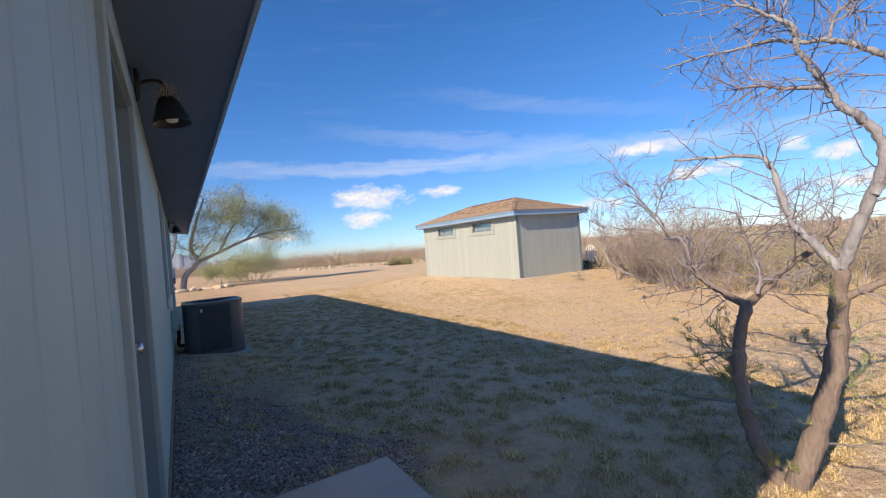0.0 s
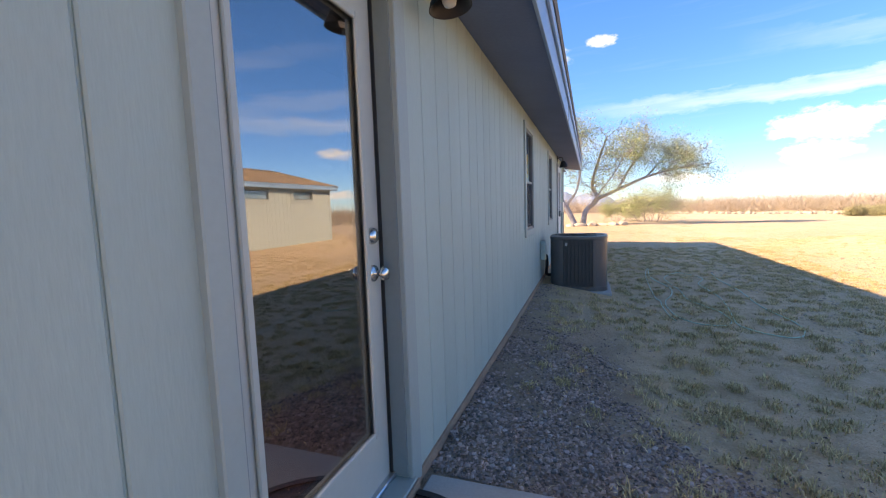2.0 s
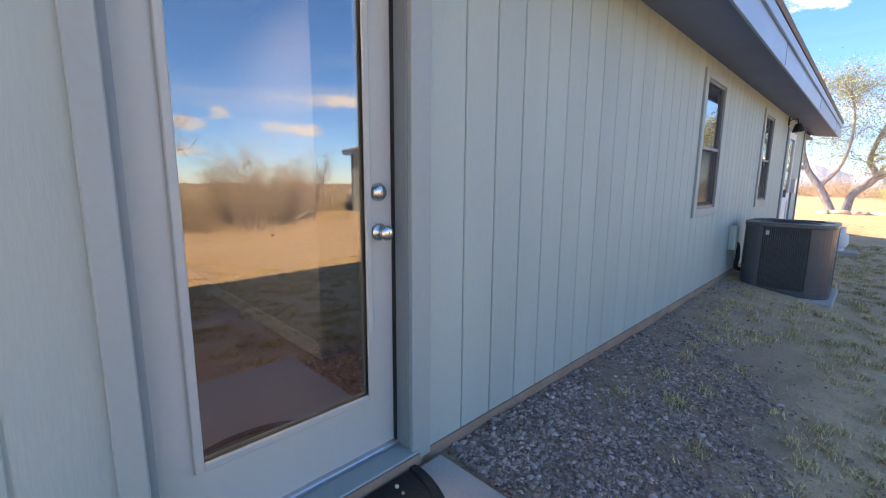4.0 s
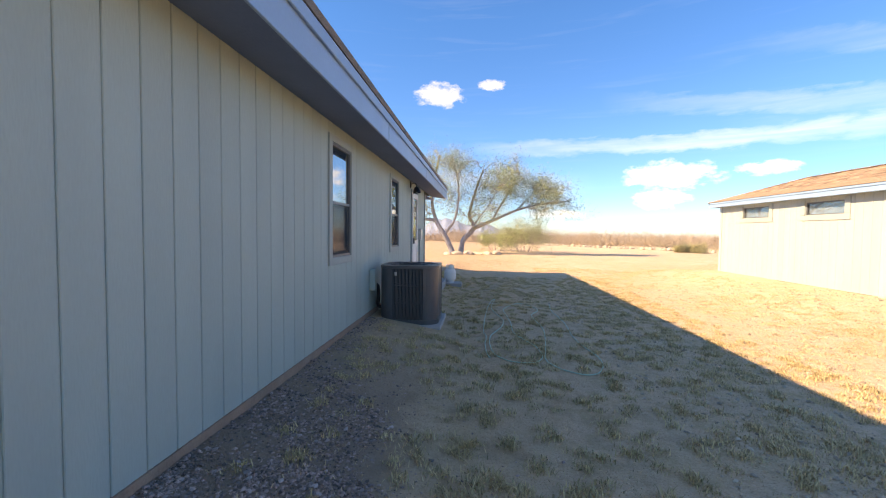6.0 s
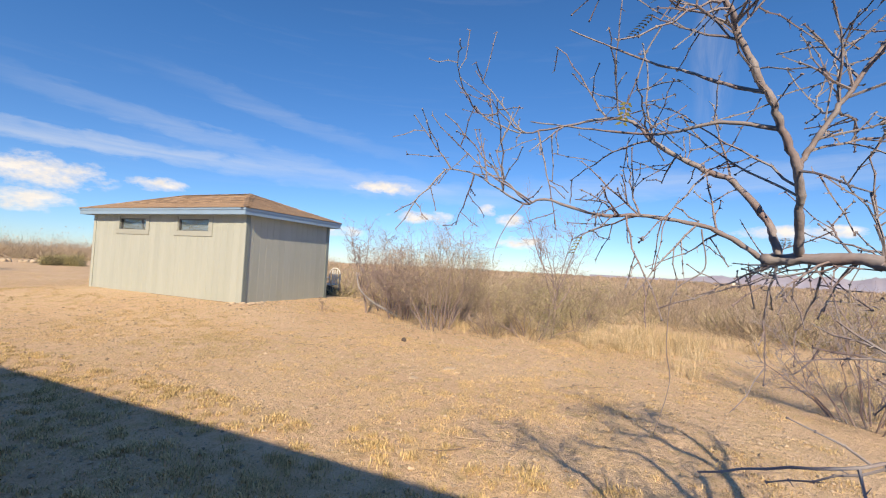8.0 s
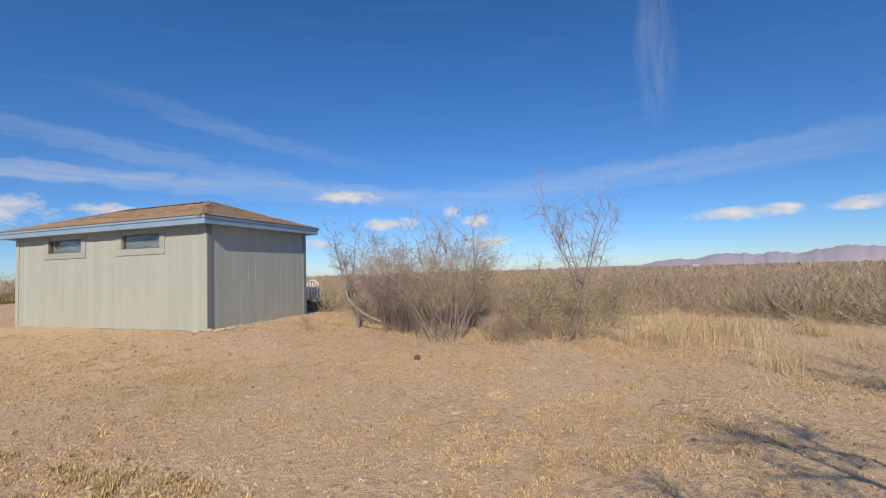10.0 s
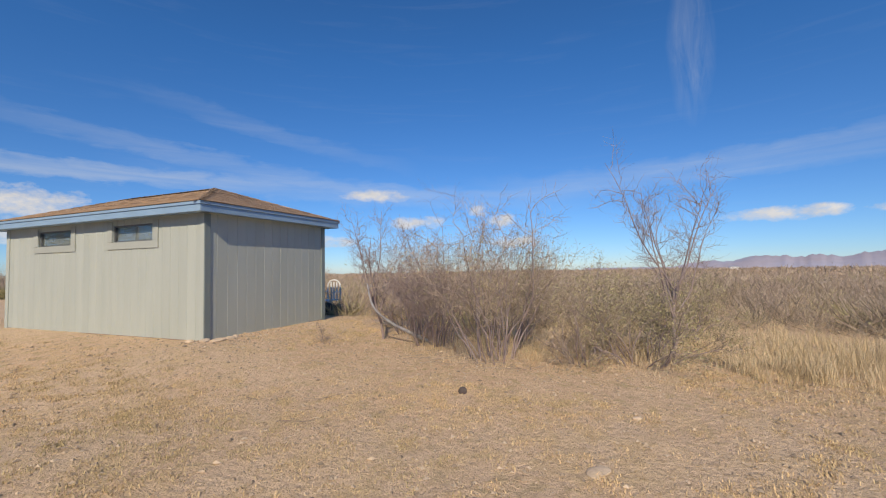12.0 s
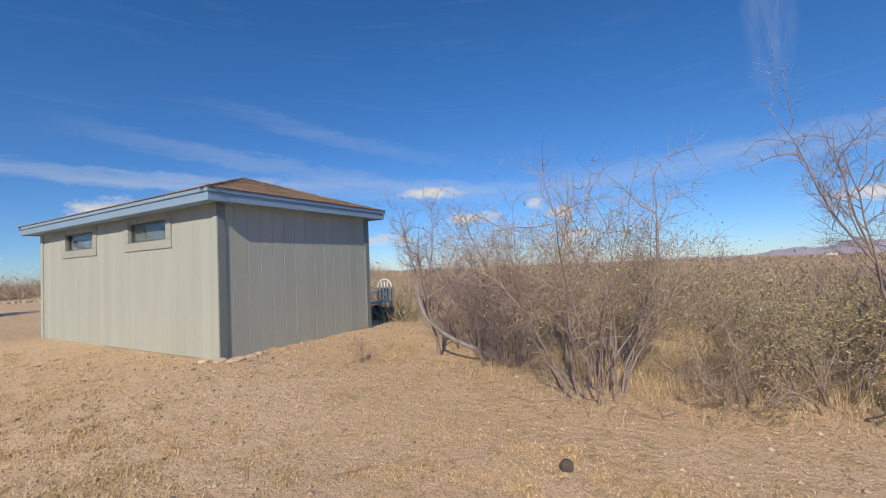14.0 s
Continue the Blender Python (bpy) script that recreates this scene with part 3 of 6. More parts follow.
tagged(part("fascia_south", box(-8.7, EAVE - 0.024, ROOF0, ROOF0 + 0.022, 2.49, 2.79), M_FASCIA), "pale blue fascia board on the end wall", "fascia", kind="structure")
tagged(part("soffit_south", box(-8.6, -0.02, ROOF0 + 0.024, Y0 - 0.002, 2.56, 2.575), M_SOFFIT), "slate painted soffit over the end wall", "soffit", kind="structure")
corner = tagged(part("trim_corner", box(0.002, 0.022, Y1 - 0.09, Y1 + 0.02, 0.25, 2.55), M_TRIM, bevel=0.003), "grey corner board at the wall's end", "trim", kind="structure")
post = thing("porch_post", (-0.9, 16.3, 0), "square grey painted porch post", "post")
part("shaft", box(-0.96, -0.84, 16.24, 16.36, -0.05, 2.472), M_TRIM, post, bevel=0.006)
part("base_block", box(-1.0, -0.8, 16.2, 16.4, -0.06, 0.06), M_CONCRETE, post, "concrete base block", bevel=0.008)

# ---- glazed entry door ----
door_1 = thing("door_1", (0.0, 3.02, 0.24), "closed grey-green door with one tall mirror-like glass pane", "door", kind="structure")
dx0, dx1 = -0.125, -0.08
leaf = bmesh.new()
box(dx0, dx1, 2.60, 2.705, 0.31, 2.265, leaf), box(dx0, dx1, 3.325, 3.428, 0.31, 2.265, leaf)
box(dx0, dx1, 2.705, 3.325, 0.31, 0.545, leaf), box(dx0, dx1, 2.705, 3.325, 2.15, 2.265, leaf)
leaf_ob = part("leaf", leaf, M_DOOR, door_1)
bead = bmesh.new()
for a in ((2.693, 2.72, 0.53, 2.165), (3.304, 3.33, 0.53, 2.165), (2.72, 3.304, 0.53, 0.556), (2.72, 3.304, 2.137, 2.165)):
    box(dx1 + 0.0005, dx1 + 0.014, *a, bm=bead)
part("glazing_bead", bead, M_DOOR, door_1, bevel=0.004)
pane = part("pane", box(-0.094, -0.088, 2.70, 3.33, 0.54, 2.155), M_GLASS_DOOR, door_1, "coated glass mirroring sky and yard")
pane.visible_shadow = False
spacer = bmesh.new()
for a in ((2.7055, 2.724, 0.546, 2.149), (3.300, 3.3245, 0.546, 2.149), (2.724, 3.300, 0.546, 0.560), (2.724, 3.300, 2.133, 2.149)):
    box(-0.122, -0.0945, *a, bm=spacer)
part("glazing_spacer", spacer, M_BRONZE, door_1, "dark glazing spacer behind the glass")
for zk, big in ((1.193, True), (1.342, False)):
    m = pose(dx1, 3.368, zk, 0, 90, 0)
    prof = [(0.034, 0), (0.034, 0.006), (0.027, 0.012), (0.012, 0.016), (0.012, 0.034), (0.024, 0.04), (0.029, 0.05), (0.026, 0.062), (0.012, 0.067), (0.0, 0.068)] if big else [(0.034, 0), (0.034, 0.008), (0.026, 0.02), (0.022, 0.024), (0.0, 0.025)]
    k = part("knob" if big else "deadbolt", lathe(prof, m, 24), M_CHROME, door_1, "satin nickel " + ("door knob" if big else "deadbolt"), shade=True)
    part("keyway", box(dx1 + (0.068 if big else 0.025), dx1 + (0.070 if big else 0.027), 3.3665, 3.3695, zk - 0.007, zk + 0.007), M_BRONZE, k)
    inner = lathe([(0.03, 0), (0.03, 0.006), (0.012, 0.012), (0.012, 0.03), (0.025, 0.04), (0.024, 0.06), (0.0, 0.064)], pose(dx0, 3.368, zk, 0, -90, 0), 16)
    part("inside_knob", inner, M_CHROME, door_1, shade=True)
jamb = bmesh.new()
box(-0.15, 0.0, 2.57, 2.595, 0.30, 2.29, jamb), box(-0.15, 0.0, 3.437, 3.465, 0.30, 2.29, jamb), box(-0.15, 0.0, 2.595, 3.437, 2.27, 2.292, jamb)
part("jamb", jamb, M_TRIM, door_1)
strip = bmesh.new()
box(-0.079, -0.066, 3.4305, 3.4365, 0.31, 2.265, strip)
part("weather_strip", strip, M_RUBBER, door_1)
for nm, a in (("casing", (2.512, 2.575, 0.27, 2.385)), ("casing", (3.448, 3.548, 0.24, 2.385)), ("head_casing", (2.575, 3.448, 2.285, 2.385))):
    part(nm, box(-0.004, 0.022, *a), M_CASING, door_1, bevel=0.004)
part("sill", box(-0.15, 0.035, 2.56, 3.47, 0.24, 0.288), M_CASING, door_1, "worn grey-blue painted sill", bevel=0.005)
part("sill_edge", box(0.036, 0.043, 2.56, 3.47, 0.236, 0.283), M_FOUND, door_1, "bare wooden sill edge")
part("threshold", box(-0.14, -0.055, 2.58, 3.45, 0.289, 0.312), M_ALU, door_1, "aluminium threshold strip", bevel=0.005)


def sash_window(name, opening, label):
    """A single-hung aluminium window with casing, two sashes and panes."""
    a, b, lo, hi = opening
    w = thing(name, (0.0, (a + b) / 2, lo), label, "window", kind="structure")
    for nm, q in (("casing", (a - 0.09, a, lo - 0.08, hi + 0.075)), ("casing", (b, b + 0.09, lo - 0.08, hi + 0.075)), ("head_casing", (a, b, hi, hi + 0.075)), ("sill", (a, b, lo - 0.08, lo))):
        part(nm, box(-0.004, 0.022, *q), M_CASING, w, bevel=0.004)
    mid = (lo + hi) / 2 - 0.02
    fr = bmesh.new()
    for q in ((a, a + 0.03, lo, hi), (b - 0.03, b, lo, hi), (a + 0.03, b - 0.03, lo, lo + 0.03), (a + 0.03, b - 0.03, hi - 0.03, hi)):
        box(-0.09, 0.006, *q, bm=fr)
    part("window_frame", fr, M_BRONZE, w)
    part("meeting_rail", box(-0.06, 0.004, a + 0.03, b - 0.03, mid - 0.014, mid + 0.014), M_BRONZE, w)
    ls = bmesh.new()
    for q in ((a + 0.031, a + 0.055, lo + 0.031, mid - 0.019), (b - 0.055, b - 0.031, lo + 0.031, mid - 0.019), (a + 0.055, b - 0.055, lo + 0.031, lo + 0.06)):
        box(-0.05, -0.012, *q, bm=ls)
    part("lower_sash", ls, M_BRONZE, w)
    up = part("pane", box(-0.020, -0.014, a + 0.03, b - 0.03, mid + 0.018, hi - 0.03), M_GLASS_WIN, w)
    dn = part("pane", box(-0.032, -0.026, a + 0.055, b - 0.055, lo + 0.06, mid - 0.018), M_GLASS_WIN, w)
    scr = part("insect_screen", box(-0.009, -0.007, a + 0.032, b - 0.032, lo + 0.032, mid - 0.02), M_SCREEN, w, "fine dark insect screen")
    part("blind", box(-0.125, -0.12, a + 0.01, b - 0.01, lo + 0.01, hi - 0.01), M_BLIND, w, "drawn pale window blind")
    return w


M_BLIND = material("grey_blind_cloth", (0.30, 0.31, 0.32), 0.8, vary=0.06, scale=3, fine=40, bump=0.05)
M_SCREEN = bpy.data.materials.new("insect_screen_mesh")
M_SCREEN.use_nodes = True
sn, sl = M_SCREEN.node_tree.nodes, M_SCREEN.node_tree.links
s_mix, s_tr = sn.new("ShaderNodeMixShader"), sn.new("ShaderNodeBsdfTransparent")
s_mix.inputs[0].default_value = 0.35
sn["Principled BSDF"].inputs["Base Color"].default_value = (0.03, 0.03, 0.033, 1)
sn["Principled BSDF"].inputs["Roughness"].default_value = 0.7
sl.new(s_tr.outputs[0], s_mix.inputs[1]), sl.new(sn["Principled BSDF"].outputs[0], s_mix.inputs[2]), sl.new(s_mix.outputs[0], sn["Material Output"].inputs[0])
window_1 = sash_window("window_1", WIN1, "single-hung window with dark frame and grey casing")
window_2 = sash_window("window_2", WIN2, "single-hung window with dark frame beside the far door")

# ---- white storm door ----
door_2 = thing("door_2", (0.0, 12.82, 0.3), "closed white storm door with glass above a solid panel", "door", kind="structure")
a, b, lo, hi = DOOR2
for nm, q in (("casing", (a - 0.07, a, lo - 0.05, hi + 0.07)), ("casing", (b, b + 0.07, lo - 0.05, hi + 0.07)), ("head_casing", (a, b, hi, hi + 0.07))):
    part(nm, box(-0.004, 0.022, *q), M_TRIM, door_2, bevel=0.004)
lf = bmesh.new()
for q in ((a + 0.005, a + 0.11, lo + 0.02, hi - 0.005), (b - 0.11, b - 0.005, lo + 0.02, hi - 0.005), (a + 0.11, b - 0.11, hi - 0.12, hi - 0.005), (a + 0.11, b - 0.11, 1.05, 1.2), (a + 0.11, b - 0.11, lo + 0.02, lo + 0.2)):
    box(-0.004, 0.034, *q, bm=lf)
part("storm_leaf", lf, M_WHITE, door_2)
part("kick_panel", box(0.004, 0.02, a + 0.11, b - 0.11, lo + 0.2, 1.05), M_WHITE, door_2, bevel=0.003)
part("pane", box(0.008, 0.013, a + 0.11, b - 0.11, 1.2, hi - 0.12), M_GLASS_WIN, door_2)
part("inner_leaf", box(-0.14, -0.10, a, b, lo, hi), M_DOOR, door_2)
part("handle", box(0.034, 0.078, a + 0.04, a + 0.06, 1.13, 1.27), M_BRONZE, door_2, "dark pull handle", bevel=0.006)
for zh in (0.62, 1.3, 2.05):
    part("hinge", box(0.034, 0.041, b - 0.03, b - 0.005, zh, zh + 0.09), M_ALU, door_2)
part("step", box(0.03, 0.75, a - 0.15, b + 0.15, ground_z(0.5, 12.8) - 0.05, 0.24), M_CONCRETE, door_2, "pale concrete step", bevel=0.012)


# ---- wall lamps ----
def wall_lamp(y, z, nest):
    lamp = thing("wall_lamp", (0.0, y, z), "black gooseneck barn lamp" + (" with bird nest straw on top" if nest else " beside the storm door"), "wall lamp", "porch lamps")
    part("backplate", lathe([(0.0, 0), (0.062, 0), (0.062, 0.012), (0.045, 0.022), (0.0, 0.024)], pose(0.022, y, z + 0.02, 0, 90, 0) @ Matrix.Diagonal((1.35, 0.85, 1, 1)), 20), M_BLACKMETAL, lamp, shade=True)
    v, f = [], []
    pts = spline([(0.04, y, z + 0.03), (0.08, y, z + 0.05), (0.12, y, z + 0.055), (0.15, y, z + 0.03), (0.155, y, z - 0.03)], 4)
    tube(v, f, pts, [0.009] * len(pts), 8)
    mesh_from("arm", v, f, M_BLACKMETAL, lamp, shade=True)
    m = pose(0.155, y, z - 0.03, 0, -8, 0) @ Matrix.Diagonal((0.84, 0.84, 0.8, 1))
    part("shade", lathe([(0.0, 0.0), (0.045, 0.0), (0.058, -0.02), (0.085, -0.09), (0.112, -0.165), (0.112, -0.17), (0.106, -0.166), (0.08, -0.09), (0.052, -0.022), (0.0, -0.012)], m, 28), M_BLACKMETAL, lamp, shade=True)
    part("bulb", lathe([(0.0, -0.03), (0.018, -0.035), (0.02, -0.07), (0.034, -0.10), (0.038, -0.13), (0.03, -0.155), (0.0, -0.166)], m, 18), M_BULB, lamp, "unlit frosted bulb", shade=True)
    return lamp


lamp_a = wall_lamp(3.70, 2.455, True)
lamp_b = wall_lamp(12.12, 2.44, False)
nest = thing("bird_nest", (0.155, 3.70, 2.42), "sparse straw bird nest stuck on the lamp", "nest")
v, f = [], []
rr = random.Random(5)
for i in range(46):
    base = Vector((0.155 + rr.gauss(0, 0.025), 3.70 + rr.gauss(0, 0.03), 2.42 + rr.uniform(-0.01, 0.02)))
    d = Vector((rr.gauss(0, 0.22), rr.gauss(0, 0.22), 1)).normalized() if i < 26 else Vector((rr.gauss(0, 1), rr.gauss(0, 1), rr.uniform(-0.5, 0.3))).normalized()
    tube(v, f, [base, base + d * rr.uniform(0.04, 0.09)], [0.0022, 0.0012], 3)
mesh_from("straw", v, f, M_STRAW, nest)

# ---- small boxes by the storm door ----
meter = thing("cable_box", (0.022, 13.55, 1.25), "small grey cable box on the siding", "cable box")
part("case", box(0.0, 0.09, 13.5, 13.66, 1.2, 1.48), M_ALU, meter, bevel=0.008)
part("conduit", box(0.01, 0.04, 13.565, 13.595, 0.26, 1.199), M_TRIM, meter, "grey conduit", bevel=0.006)

# ---- concrete stoop and mat ----
stoop = tagged(part("concrete_stoop", prism([(0.046, 1.4), (1.18, 1.4), (1.18, 3.585), (0.046, 3.585)], "z", -0.05, 0.235), M_CONCRETE, bevel=0.012), "pale concrete stoop slab before the glazed door", "stoop")
mat_thing = thing("doormat", (0.05, 3.0, 0.235), "half-round black rubber doormat on the stoop", "doormat")
half = [(0.05 + 0.45 * math.sin(math.pi * i / 28), 3.0 - 0.45 * math.cos(math.pi * i / 28)) for i in range(29)]
part("mat_body", prism(half, "z", 0.2352, 0.249), M_RUBBER, mat_thing, bevel=0.004)
rim = bmesh.new()
for i in range(28):
    p, q = half[i], half[i + 1]
    c = (0.05, 3.0)
    sh = lambda p, k: (c[0] + (p[0] - c[0]) * k, c[1] + (p[1] - c[1]) * k)
    ps = [sh(p, 0.90), sh(q, 0.90), sh(q, 0.97), sh(p, 0.97)]
    lo_v, hi_v = [rim.verts.new((*s, 0.2495)) for s in ps], [rim.verts.new((*s, 0.255)) for s in ps]
    rim.faces.new(hi_v)
    for k in range(4):
        rim.faces.new((lo_v[k], lo_v[(k + 1) % 4], hi_v[(k + 1) % 4], hi_v[k]))
part("raised_rim", rim, M_RUBBER, mat_thing)
for k, (mx, my, mr) in enumerate(((0.2, 2.78, 0.07), (0.22, 3.2, 0.08), (0.34, 3.0, 0.06), (0.12, 3.0, 0.06))):
    part("raised_flower", lathe([(mr, 0), (mr, 0.004), (mr * 0.75, 0.006), (mr * 0.7, 0.002), (mr * 0.35, 0.002), (mr * 0.3, 0.006), (0, 0.006)], pose(mx, my, 0.2492), 14), M_RUBBER, mat_thing)
grit = bmesh.new()
for i in range(34):
    s = rr.uniform(0.003, 0.009)
    t_a, t_r = rr.uniform(0.15, 3.0), rr.uniform(0.05, 0.42)
    bmesh.ops.create_icosphere(grit, subdivisions=1, radius=s, matrix=Matrix.Translation((0.05 + t_r * math.sin(t_a), 3.0 - t_r * math.cos(t_a), 0.2495 + s * 0.4)))
tagged(part("mat_grit", grit, M_STONE), "pale grit scattered on the doormat", "grit", kind="stuff")


# ---- air conditioner ----
def rounded_square(cx, cy, half_w, r, n=6):
    pts = []
    for k, (sx, sy) in enumerate(((1, 1), (-1, 1), (-1, -1), (1, -1))):
        for i in range(n + 1):
            a = math.pi / 2 * (k + i / n)
            pts.append((cx + sx * (half_w - r) + r * math.cos(a), cy + sy * (half_w - r) + r * math.sin(a)))
    return pts


ACX, ACY, ACH = 0.57, 9.04, 0.42
ac_pad = tagged(part("equipment_pad", box(0.08, 1.05, 8.52, 9.53, -0.02, 0.095), M_CONCRETE, bevel=0.012), "pale concrete pad under the air conditioner", "pad")
ac = thing("air_conditioner", (ACX, ACY, 0.095), "charcoal outdoor air conditioner unit on a concrete pad", "air conditioner")
part("base_pan", prism(rounded_square(ACX, ACY, ACH + 0.012, 0.2), "z", 0.095, 0.16), M_ACBODY, ac)
part("coil", prism(rounded_square(ACX, ACY, ACH - 0.035, 0.1), "z", 0.16, 0.885), M_COIL, ac, "dark finned coil behind louvers")
part("top_cap", prism(rounded_square(ACX, ACY, ACH + 0.012, 0.2), "z", 0.885, 0.93), M_ACBODY, ac, "charcoal top cap", bevel=0.006)
for i in range(4):
    a = math.pi / 2 * i + math.pi / 4
    sx, sy = math.copysign(1, math.cos(a)), math.copysign(1, math.sin(a))
    prof = []
    for r, order in ((0.205, range(9)), (0.182, range(8, -1, -1))):
        for j in order:
            b = a - math.pi / 4 + math.pi / 2 * j / 8
            prof.append((ACX + sx * (ACH - 0.2) + r * math.cos(b), ACY + sy * (ACH - 0.2) + r * math.sin(b)))
    part("corner_post", prism(prof, "z", 0.16, 0.885), M_ACBODY, ac)
for side in range(4):
    rot = Matrix.Translation((ACX, ACY, 0)) @ pose(0, 0, 0, 0, 0, 90 * side)
    for k in range(23):
        yy = -ACH + 0.2 + k * (2 * ACH - 0.4) / 22
        bm = prism([(ACH - 0.03, yy - 0.005), (ACH - 0.001, yy - 0.0085), (ACH, yy + 0.0055), (ACH - 0.028, yy + 0.008)], "z", 0.16, 0.885)
        bm.transform(rot)
        part("louver", bm, M_ACLOUVER, ac)
    for zz in (0.4, 0.645):
        bm = box(ACH - 0.004, ACH + 0.003, -ACH + 0.19, ACH - 0.19, zz - 0.006, zz + 0.006)
        bm.transform(rot)
        part("louver_tie", bm, M_ACLOUVER, ac)
guard_v, guard_f = [], []
for r in (0.08, 0.14, 0.20, 0.26, 0.32, 0.37):
    pts = [Vector((ACX + r * math.cos(i / 28 * 2 * math.pi), ACY + r * math.sin(i / 28 * 2 * math.pi), 0.945 - 0.02 * (r / 0.37) ** 2)) for i in range(29)]
    tube(guard_v, guard_f, pts, [0.004] * 29, 4)
for i in range(8):
    a = i * math.pi / 4
    tube(guard_v, guard_f, [Vector((ACX + 0.05 * math.cos(a), ACY + 0.05 * math.sin(a), 0.946)), Vector((ACX + 0.385 * math.cos(a), ACY + 0.385 * math.sin(a), 0.932))], [0.004, 0.004], 4)
mesh_from("fan_guard", guard_v, guard_f, M_ACLOUVER, ac)
part("fan_hub", lathe([(0.07, 0.925), (0.07, 0.95), (0.0, 0.955)], pose(ACX, ACY, 0), 16), M_ACBODY, ac)
part("rating_label", box(ACX - 0.19, ACX - 0.155, ACY - ACH - 0.0105, ACY - ACH - 0.0085, 0.79, 0.84), M_TAG, ac, "pale worn rating label")
v, f = [], []
pts = spline([(0.02, 8.90, 0.62), (0.07, 8.90, 0.60), (0.08, 8.91, 0.45), (0.07, 8.94, 0.30), (0.16, 9.0, 0.27)], 5)
tube(v, f, pts, [0.026] * len(pts), 8)
mesh_from("line_set", v, f, M_COPPER, ac, "black insulated refrigerant line", shade=True)
part("disconnect_box", box(0.002, 0.085, 8.66, 8.78, 0.56, 0.86), M_SIDING, None, bevel=0.008)
bpy.data.objects["disconnect_box"].parent = None
tagged(bpy.data.objects["disconnect_box"], "sage painted electrical disconnect box on the siding", "electrical box")

# ---- propane tank ----
tx, ty = 0.84, 13.45
tz = ground_z(tx, ty)
paver = tagged(part("concrete_paver", box(tx - 0.26, tx + 0.30, ty - 0.25, ty + 0.25, tz - 0.03, tz + 0.05), M_CONCRETE, bevel=0.008), "grey concrete paver under the propane tank", "paver")
tank = thing("propane_tank", (tx, ty, tz + 0.05), "white portable propane tank on a concrete paver", "propane tank")
zt = tz + 0.05
part("foot_ring", lathe([(0.10, 0), (0.105, 0), (0.105, 0.05), (0.10, 0.05)], pose(tx, ty, zt), 24), M_WHITE, tank)
part("vessel", lathe([(0.0, 0.03), (0.09, 0.04), (0.14, 0.08), (0.155, 0.13), (0.155, 0.25), (0.14, 0.31), (0.09, 0.35), (0.0, 0.365)], pose(tx, ty, zt), 28), M_WHITE, tank, shade=True)
col = bmesh.new()
for a0, a1 in ((0.3, 2.0), (2.5, 3.6), (4.1, 5.9)):
    for i in range(10):
        p0, p1 = a0 + (a1 - a0) * i / 10, a0 + (a1 - a0) * (i + 1) / 10
        q = []
        for r, h in ((0.098, 0.33), (0.098, 0.45), (0.104, 0.45), (0.104, 0.33)):
            q.append([col.verts.new((tx + r * math.cos(p), ty + r * math.sin(p), zt + h)) for p in (p0, p1)])
        for k in range(4):
            col.faces.new((q[k][0], q[k][1], q[(k + 1) % 4][1], q[(k + 1) % 4][0]))
part("collar", col, M_WHITE, tank)
part("valve", lathe([(0.02, 0.36), (0.02, 0.4), (0.032, 0.405), (0.032, 0.425), (0.0, 0.43)], pose(tx, ty, zt), 12), M_CHROME, tank, "brass-grey valve")

# ---- garden hose ----
hose = thing("garden_hose", (2.3, 8.0, 0), "faded green garden hose lying in loops on the turf", "garden hose")
hp = [(1.71, 7.42), (1.68, 7.57), (1.66, 7.98), (1.68, 8.37), (1.65, 8.72), (1.70, 9.97), (1.80, 11.15), (1.91, 11.66), (1.81, 10.48), (1.96, 9.52), (1.91, 8.94), (1.77, 8.51), (1.72, 8.16), (1.74, 7.72), (1.83, 7.42), (1.99, 7.30), (2.17, 7.29), (2.30, 7.51), (2.29, 7.85), (2.20, 8.17), (2.07, 8.60), (2.07, 9.17), (2.04, 9.99), (2.04, 10.48), (2.36, 11.15), (2.59, 10.78), (2.63, 10.35), (2.46, 9.86), (2.51, 9.00), (2.46, 8.36), (2.37, 7.75), (2.33, 7.38), (2.45, 7.09), (2.63, 6.97), (2.79, 7.03), (2.90, 7.29), (2.93, 7.57), (2.86, 8.04), (2.84, 8.53), (2.90, 9.27), (2.88, 10.41), (2.97, 11.22)]
hp = spline([(x, y, ground_z(x, y) + 0.014) for x, y in hp], 6)
hp = [Vector((p.x, p.y, ground_z(p.x, p.y) + 0.009)) for p in hp]
v, f = [], []
tube(v, f, hp, [0.0065] * len(hp), 7)
mesh_from("hose_line", v, f, M_HOSE, hose, shade=True)
part("coupling", lathe([(0.012, 0), (0.015, 0), (0.015, 0.04), (0.012, 0.04)], Matrix.Translation(hp[-1]) @ pose(0, 0, 0, 90, 0, 20), 10), M_CHROME, hose, "metal hose coupling")

# ---- shed ----
SX0, SX1, SY0, SY1, SZ0, SZ1 = 9.37, 12.34, 11.24, 17.17, 0.24, 2.32
EX0, EX1, EY0, EY1, EZ0, EZ1 = 9.11, 12.60, 11.02, 17.43, 2.285, 2.44
shed = thing("shed", ((SX0 + SX1) / 2, (SY0 + SY1) / 2, 0.2), "pale sage shed with blue eaves and tan hipped roof", "shed")
SW = [(12.49, 13.60, 1.90, 2.20), (14.87, 16.0, 1.90, 2.20)]
core = bmesh.new()
y = SY0 + 0.1
for a, b, lo, hi in SW:
    box(SX0 + 0.004, SX0 + 0.1, y, a, SZ0, SZ1, core), box(SX0 + 0.004, SX0 + 0.1, a, b, SZ0, lo, core), box(SX0 + 0.004, SX0 + 0.1, a, b, hi, SZ1, core)
    y = b
